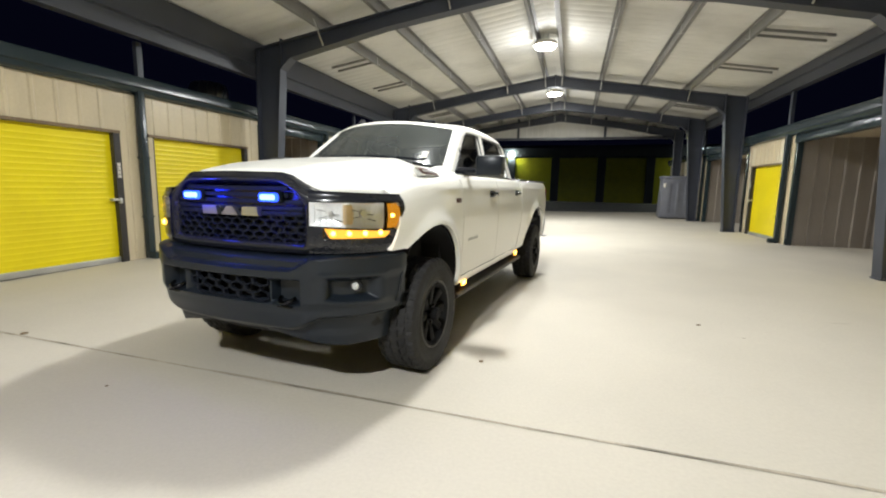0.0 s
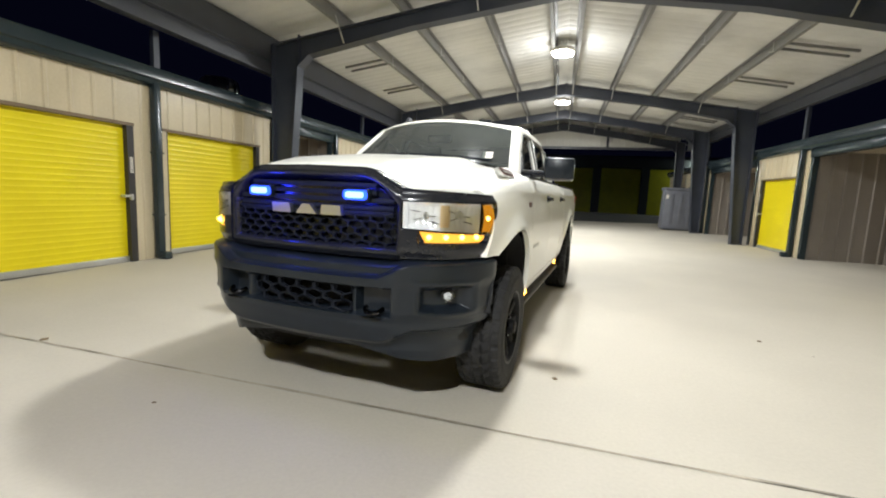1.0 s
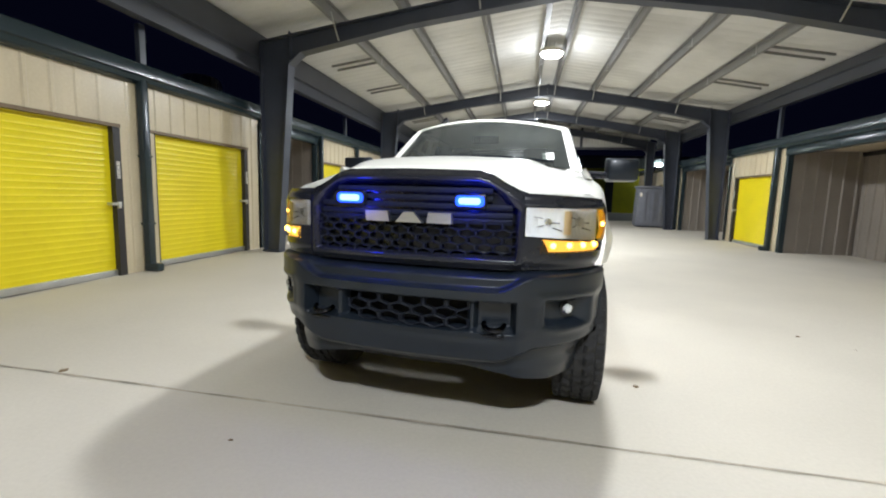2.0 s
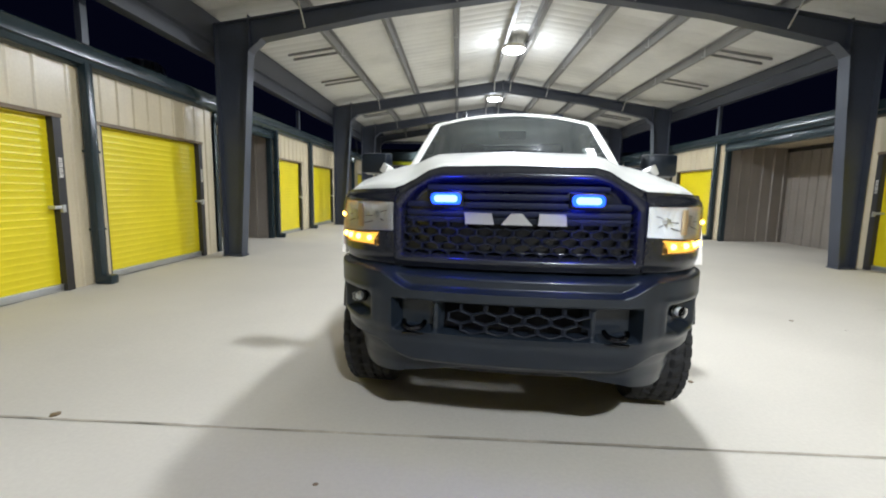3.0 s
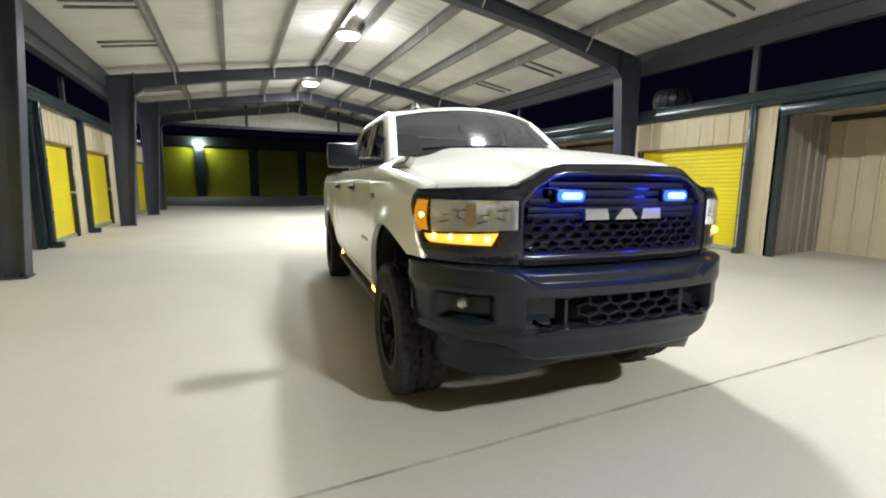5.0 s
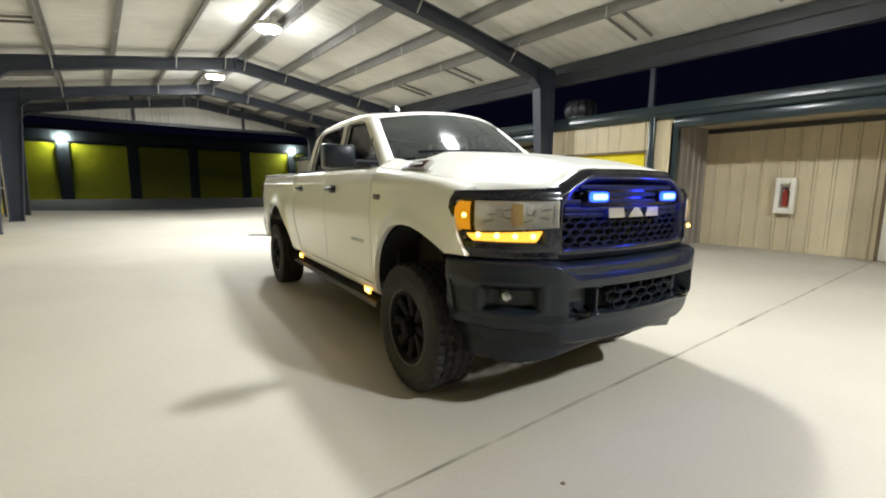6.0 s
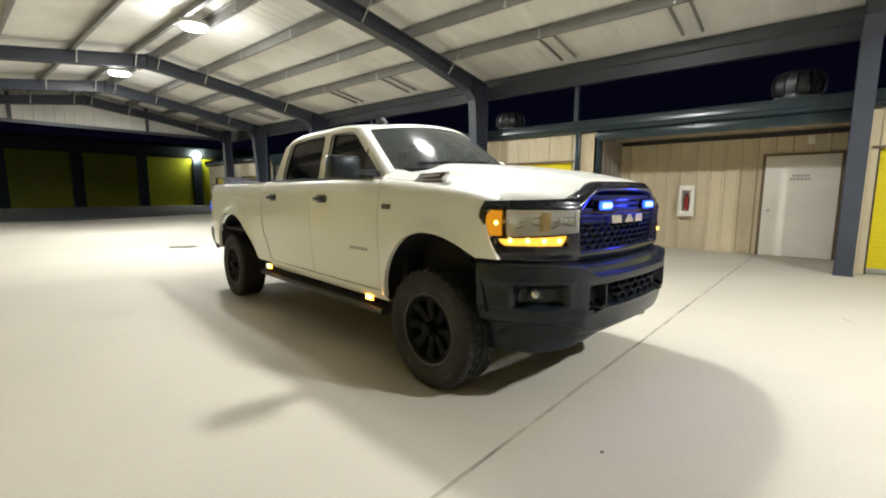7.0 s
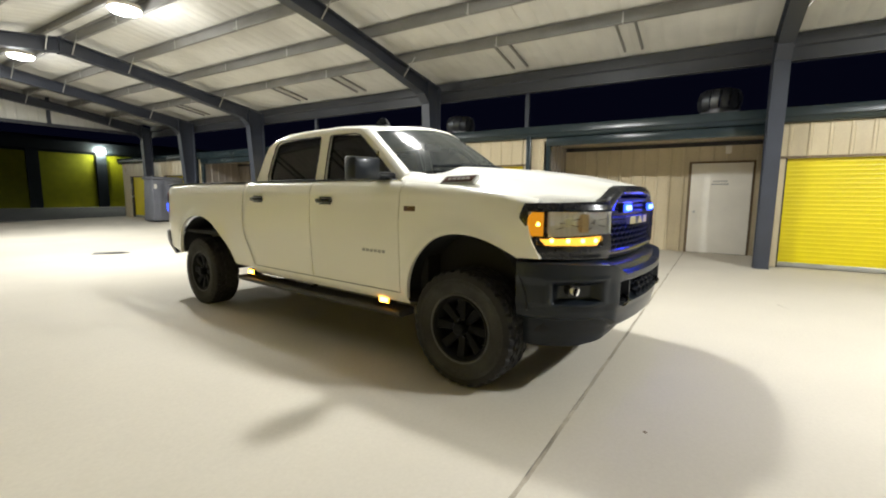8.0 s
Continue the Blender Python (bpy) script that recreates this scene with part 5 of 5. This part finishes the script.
bm = bmesh.new()
grid(bm, bumper, 220, 72)
rim_in(bm, (0, 0.05, 0))
hole = [f for f in bm.faces if abs(f.calc_center_median().x) < 0.325 and 0.676 < f.calc_center_median().z < 0.800]
bmesh.ops.delete(bm, geom=hole, context="FACES")
front_bumper = part("front_bumper", bm, TRIM_BLACK, truck, "black moulded front bumper", angle=60)
honeycomb("lower_grille", front_bumper, -0.36, 0.38, 0.672, 0.82, 0.118, 0.056, lambda x: -0.125 + 0.15 * x * x + 0.022, 0.03, lambda x, z: abs(x) < 0.30 and 0.685 < z < 0.80, bar=0.075)
bm = bmesh.new()
grid(bm, lambda u, v: (bumper_plan((u * 2 - 1) * 0.86)[0].x * 0.95, bumper_plan((u * 2 - 1) * 0.86)[0].y + 0.115 + 0.05 * (1 - v), 0.430 + 0.11 * v + 0.04 * abs(u * 2 - 1) ** 3 * (1 - v)), 48, 6)
part("air_dam", rim_in(bm, (0, 0.02, 0)), DARK, front_bumper, "black lower air dam")
bm = bmesh.new()
grid(bm, skirt, 90, 8)
part("valance", rim_in(bm, (0, 0.04, 0)), TRIM_BLACK, front_bumper, "black valance under the bumper", angle=60)
for s in (1, -1):
    # tow hook
    bm = bmesh.new()
    pts = [Vector((s * (0.465 + 0.050 * math.cos(t)), -0.045 - 0.055 * math.sin(t) * 0.9, 0.700 - 0.02 * math.sin(t))) for t in (math.pi * k / 10 for k in range(11))]
    pipe(bm, pts, 0.013, 8)
    hook = part("tow_hook", bm, SMOKE_CHROME, front_bumper, "dark glossy tow hook")
    part("hook_plate", boxed(min(s * 0.41, s * 0.52), max(s * 0.41, s * 0.52), -0.092, -0.02, 0.648, 0.656, 0.003), SMOKE_CHROME, hook)
    # fog lamp
    c, nn = Vector((s * 0.806, 0.148, 0.764)), Vector((s * 0.40, -0.91, 0)).normalized()
    fog = part("fog_lamp", tube(bmesh.new(), c - nn * 0.05, c - nn * 0.012, 0.036, 20), BLACK_PLASTIC, front_bumper, "round fog lamp")
    bm = bmesh.new()
    bmesh.ops.create_icosphere(bm, subdivisions=1, radius=0.027, matrix=Matrix.Translation(c - nn * 0.006))
    part("fog_reflector", bm, BRIGHT, fog, "faceted silver fog reflector", angle=5)
    part("fog_lens", tube(bmesh.new(), c + nn * 0.022, c + nn * 0.026, 0.029, 20, 0.026), CLEAR, fog)
    # tail lamp
    bm = bmesh.new()
    grid(bm, lambda u, v: (s * (side_x(5.72 + 0.10 * u, 1.15) + 0.004 - 0.06 * u * u), 5.72 + 0.135 * u, 1.02 + 0.34 * v), 6, 6)
    tail = part("tail_lamp", bm, TAIL_RED, truck, "red tail lamp with a blue strobe")
    part("tail_strobe", boxed(min(s * 0.940, s * 0.985), max(s * 0.940, s * 0.985), 5.815, 5.838, 1.11, 1.23, 0.004), BLUE_GLOW, tail, "blue strobe")

# tailgate, bed, rear bumper
part("tailgate", boxed(-0.86, 0.86, 5.79, 5.84, 0.78, 1.478, 0.02), PAINT, truck)
part("bed_front", boxed(-0.93, 0.93, 3.82, 3.86, 0.75, 1.47), PAINT, truck)
part("bed_floor", boxed(-0.95, 0.95, 3.84, 5.80, 0.86, 0.90), DARK, truck)
bm = bmesh.new()


def rear_plan(q):
    a, s = abs(q), (1 if q >= 0 else -1)
    return Vector((s * (0.76 * a / 0.75 if a < 0.75 else 0.76 + 0.225 * math.sin((a - 0.75) / 0.25 * math.pi / 2)), 6.03 - (0 if a < 0.75 else 0.12 * (1 - math.cos((a - 0.75) / 0.25 * math.pi / 2)))))


grid(bm, lambda u, v: (rear_plan(u * 2 - 1).x, rear_plan(u * 2 - 1).y - 0.03 * math.cos(math.pi * v) ** 2 - 0.22 * (1 - v) ** 2, 0.55 + 0.30 * v), 44, 8)
part("rear_bumper", rim_in(bm, (0, -0.09, 0)), TRIM_BLACK, truck, "black wraparound rear bumper")

# chassis
bm = bmesh.new()
for s in (-1, 1):
    box(bm, s * 0.45 - 0.05, s * 0.45 + 0.05, 0.42, 5.8, 0.46, 0.64)
box(bm, -0.70, 0.70, 0.32, 1.40, 0.52, 1.05)
box(bm, -0.80, 0.80, 1.40, 3.70, 0.46, 0.66)
box(bm, -0.50, 0.50, 0.62, 1.30, 0.34, 0.52)
box(bm, -0.30, 0.30, 1.30, 3.40, 0.36, 0.46)
box(bm, -0.62, 0.62, 3.80, 5.78, 0.62, 0.86)
box(bm, -0.56, 0.56, 0.16, 0.32, 0.70, 1.30)
part("chassis", bm, DARK, truck, "dark underbody frame")
for y in (WHEEL_F, WHEEL_R):
    bm = tube(bmesh.new(), (-0.80, y, TYRE_R), (0.80, y, TYRE_R), 0.055, 14)
    bmesh.ops.create_icosphere(bm, subdivisions=2, radius=0.17, matrix=Matrix.Translation((0.15 if y < 2 else 0, y, TYRE_R)))
    part("axle", bm, DARK, truck)
for s in (1, -1):
    part("shock_absorber", tube(bmesh.new(), (s * 0.60, WHEEL_F + 0.1, 0.40), (s * 0.55, WHEEL_F + 0.12, 1.0), 0.035, 10), DARK, truck)


def lathe(bm, prof, n):
    """Turns (x, r) pairs about the x axis."""
    rings = [[bm.verts.new((x, r * math.cos(2 * math.pi * k / n), r * math.sin(2 * math.pi * k / n))) for k in range(n)] for x, r in prof]
    for a, b in zip(rings, rings[1:]):
        for k in range(n):
            bm.faces.new((a[k], a[(k + 1) % n], b[(k + 1) % n], b[k]))
    return bm


def wheel(s, y):
    w = thing("wheel", "", "")
    w.parent = truck
    w.matrix_basis = pose(s * 0.885, y, TYRE_R if y < 2 else TYRE_R - 0.033) @ (Matrix.Identity(4) if s > 0 else pose(0, 0, 0, 0, 0, 180))
    R = TYRE_R
    n, per = 34, 6
    side_line = [(0.10, 0.225), (0.125, 0.235), (0.138, 0.26), (0.148, 0.31), (0.1475, 0.345), (0.144, 0.372), (0.141, R - 0.038)]
    tread = [0.138, 0.126, 0.112, 0.100, 0.097, 0.088, 0.084, 0.066, 0.048, 0.036, 0.033, 0.026, 0.022, 0.0]
    line = [(-x, r, 0) for x, r in side_line] + [(-x, None, 1) for x in tread] + [(x, None, 1) for x in tread[-2::-1]] + [(x, r, 0) for x, r in side_line[::-1]]

    def tread_on(x, k):
        """Whether a place of the tread, k steps round, stands up as a block."""
        a = abs(x)
        shift = 3 if x > 0 else 0
        if a > 0.0985:
            return (k + shift) % per < 4
        if a > 0.0855 or 0.0345 < a < 0.0365 or a < 0.003 or 0.0235 < a < 0.033:
            return a < 0.003 and k % (2 * per) < 10
        if a > 0.035:
            return (k + shift + 2 + round((a - 0.06) * 60)) % per < 4
        return (k + 4) % per < 4

    bm = bmesh.new()
    rings = []
    for x, r, kind in line:
        ring = []
        for k in range(n * per):
            t = 2 * math.pi * k / (n * per)
            rr, xx = r, x
            if kind:
                rr = R - 0.014 - (0.012 if abs(x) > 0.13 else 0.004 if abs(x) > 0.12 else 0) + (0.010 if tread_on(x, k) else 0)
            elif r > 0.36 and tread_on(math.copysign(0.12, x), k):
                xx = x * 1.014
            ring.append(bm.verts.new((xx, rr * math.cos(t), rr * math.sin(t))))
        rings.append(ring)
    m = n * per
    for a, b in zip(rings, rings[1:]):
        for k in range(m):
            bm.faces.new((a[k], a[(k + 1) % m], b[(k + 1) % m], b[k]))
    tyre = part("tyre", bm, RUBBER, w, "knobbly all-terrain tyre", angle=25)
    # dusty outer sidewall with its ridges, and the pale bead against the rim
    bm = lathe(bmesh.new(), [(0.130, 0.240), (0.1395, 0.258), (0.1445, 0.276), (0.1465, 0.279), (0.1465, 0.285), (0.1475, 0.288), (0.1505, 0.310), (0.1508, 0.328), (0.1530, 0.331), (0.1530, 0.338), (0.1500, 0.341), (0.1485, 0.358), (0.1440, 0.364)], 72)
    part("sidewall", bm, DUSTY_RUBBER, w, "dusty grey sidewall", angle=50)
    bm = lathe(bmesh.new(), [(0.128, 0.238), (0.140, 0.241), (0.1435, 0.247), (0.1405, 0.253), (0.134, 0.254)], 72)
    part("bead", bm, BEAD, w, "pale worn bead ring")
    bm = lathe(bmesh.new(), [(0.085, 0.205), (0.110, 0.215), (0.132, 0.236), (0.140, 0.236), (0.140, 0.226), (0.120, 0.208), (0.06, 0.196), (-0.10, 0.200), (-0.12, 0.232)], 56)
    rim = part("rim", bm, RIM_BLACK, w, "satin black rim", angle=40)
    for k in range(8):
        bm = boxed(0.062, 0.108, -0.026, 0.026, 0.055, 0.212, 0.010)
        for v in bm.verts:
            f = (v.co.z - 0.055) / 0.157
            v.co.y *= 0.95 + 0.50 * f * f
            v.co.x += 0.012 * f - 0.014 * (1 - f)
        bmesh.ops.rotate(bm, cent=(0, 0, 0), matrix=Matrix.Rotation(2 * math.pi * k / 8, 3, "X"), verts=bm.verts[:])
        part("spoke", bm, RIM_BLACK, rim)
    bm = lathe(bmesh.new(), [(0.03, 0.085), (0.085, 0.080), (0.098, 0.070), (0.098, 0.050), (0.150, 0.046), (0.160, 0.036), (0.160, 0.0005)], 28)
    part("hub_cap", bm, RIM_BLACK, rim)
    for k in range(8):
        t = 2 * math.pi * (k + 0.5) / 8
        part("lug_nut", tube(bmesh.new(), (0.09, 0.062 * math.cos(t), 0.062 * math.sin(t)), (0.116, 0.062 * math.cos(t), 0.062 * math.sin(t)), 0.009, 6), SMOKE_CHROME, rim)
    bm = lathe(bmesh.new(), [(-0.02, 0.17), (-0.02, 0.04), (0.0, 0.04), (0.0, 0.17), (-0.02, 0.17)], 36)
    part("brake_disc", bm, DARK, w, "dark brake disc")


for s in (1, -1):
    for y in (WHEEL_F, WHEEL_R):
        wheel(s, y)


# ---- small things on the floor ----
z = floor_height(13.85, -1.2)
plate = thing("drain_cover", "dark flat cast-iron drain cover in the floor", "drain cover", pose(-1.13, 13.86, z, 0, 0, -31))
part("plate", boxed(-0.36, 0.36, -0.22, 0.22, 0.0, 0.008, 0.003), JAMB, plate)
random.seed(4)
for x, y, r in ((1.143, 5.08, 0.022), (-0.805, 3.405, 0.02), (-4.797, 2.675, 0.03), (-3.114, 2.168, 0.012), (1.445, 4.757, 0.016)):
    bm = bmesh.new()
    bmesh.ops.create_icosphere(bm, subdivisions=2, radius=r)
    for v in bm.verts:
        v.co *= 0.8 + 0.4 * random.random()
        v.co.z *= 0.35
    ob = tagged(part("leaf_scrap", bm, BROWN), "small dark scrap of debris on the concrete", "debris", "floor debris")
    ob.location = (x, y, r * 0.25)


# ---- things on the storage roofs ----
VENT = material("dull_galvanised_vent", (0.12, 0.125, 0.135), 0.32, 0.7, vary=0.25, scale=4)


def roof_vent(x, y, z):
    """A turbine ventilator: curb, neck, wide drum of upright blades and a flat crown."""
    v = thing("roof_vent", "dull grey turbine ventilator on the storage row's roof", "roof vent", pose(x, y, z))
    part("curb", boxed(-0.34, 0.34, -0.34, 0.34, -0.25, 0.08), EAVE, v)
    part("neck", tube(bmesh.new(), (0, 0, 0.05), (0, 0, 0.16), 0.33, 24), VENT, v)
    for k in range(14):
        bm = bmesh.new()
        rows = []
        for i in range(7):
            f = i / 6
            r = 0.36 + 0.085 * math.sin(math.pi * (0.12 + 0.76 * f)) - 0.02 * f
            a = 2 * math.pi * k / 14 + 0.10 * f
            rows.append([bm.verts.new((rr * math.cos(a + da), rr * math.sin(a + da), 0.14 + 0.40 * f)) for rr, da in ((r, 0.0), (r - 0.020, 0.36), (r - 0.028, 0.36), (r - 0.008, 0.0))])
        for p, q in zip(rows, rows[1:]):
            for i in range(4):
                bm.faces.new((p[i], p[(i + 1) % 4], q[(i + 1) % 4], q[i]))
        part("blade", bm, VENT, v)
    part("crown", tube(bmesh.new(), (0, 0, 0.53), (0, 0, 0.57), 0.37, 28, 0.30), VENT, v)


for x, y in ((6.0, 8.5), (5.8, 1.9), (-8.6, 8.86)):
    roof_vent(x, y, 3.12)


# ---- old tyre marks on the slab ----
MARK = material("scuffed_concrete", (0.46, 0.42, 0.35), 0.85, vary=0.2, scale=5, fine=80, bump=0.05, spec=0.2)
random.seed(11)
STAINS = ((1.05, 1.05, 0.30, 0.05, 20), (3.35, 4.35, 0.45, 0.06, -35), (2.6, 5.6, 0.28, 0.04, 10))
for x, y, length, wide, turn in (STAINS + ((0.75, 10.12, 0.50, 0.05, -8), (1.22, 10.40, 0.34, 0.06, 14), (0.35, 9.72, 0.22, 0.035, -20))):
    bm = bmesh.new()
    rows = []
    for k in range(13):
        f = k / 12
        w = wide * math.sin(math.pi * (0.04 + 0.92 * f)) * (0.5 + 0.7 * random.random())
        c = 0.02 * random.random()
        rows.append([bm.verts.new(((f - 0.5) * length, c + q * w, 0.0)) for q in (-0.5, 0.5)])
    for a, b in zip(rows, rows[1:]):
        bm.faces.new((a[0], b[0], b[1], a[1]))
    m = tagged(part("floor_stain", bm, MARK), "faint dark scuff on the concrete slab", "stain", "floor stains")
    m.matrix_world = pose(x, y, floor_height(y, x) + 0.004, 0, 0, turn)
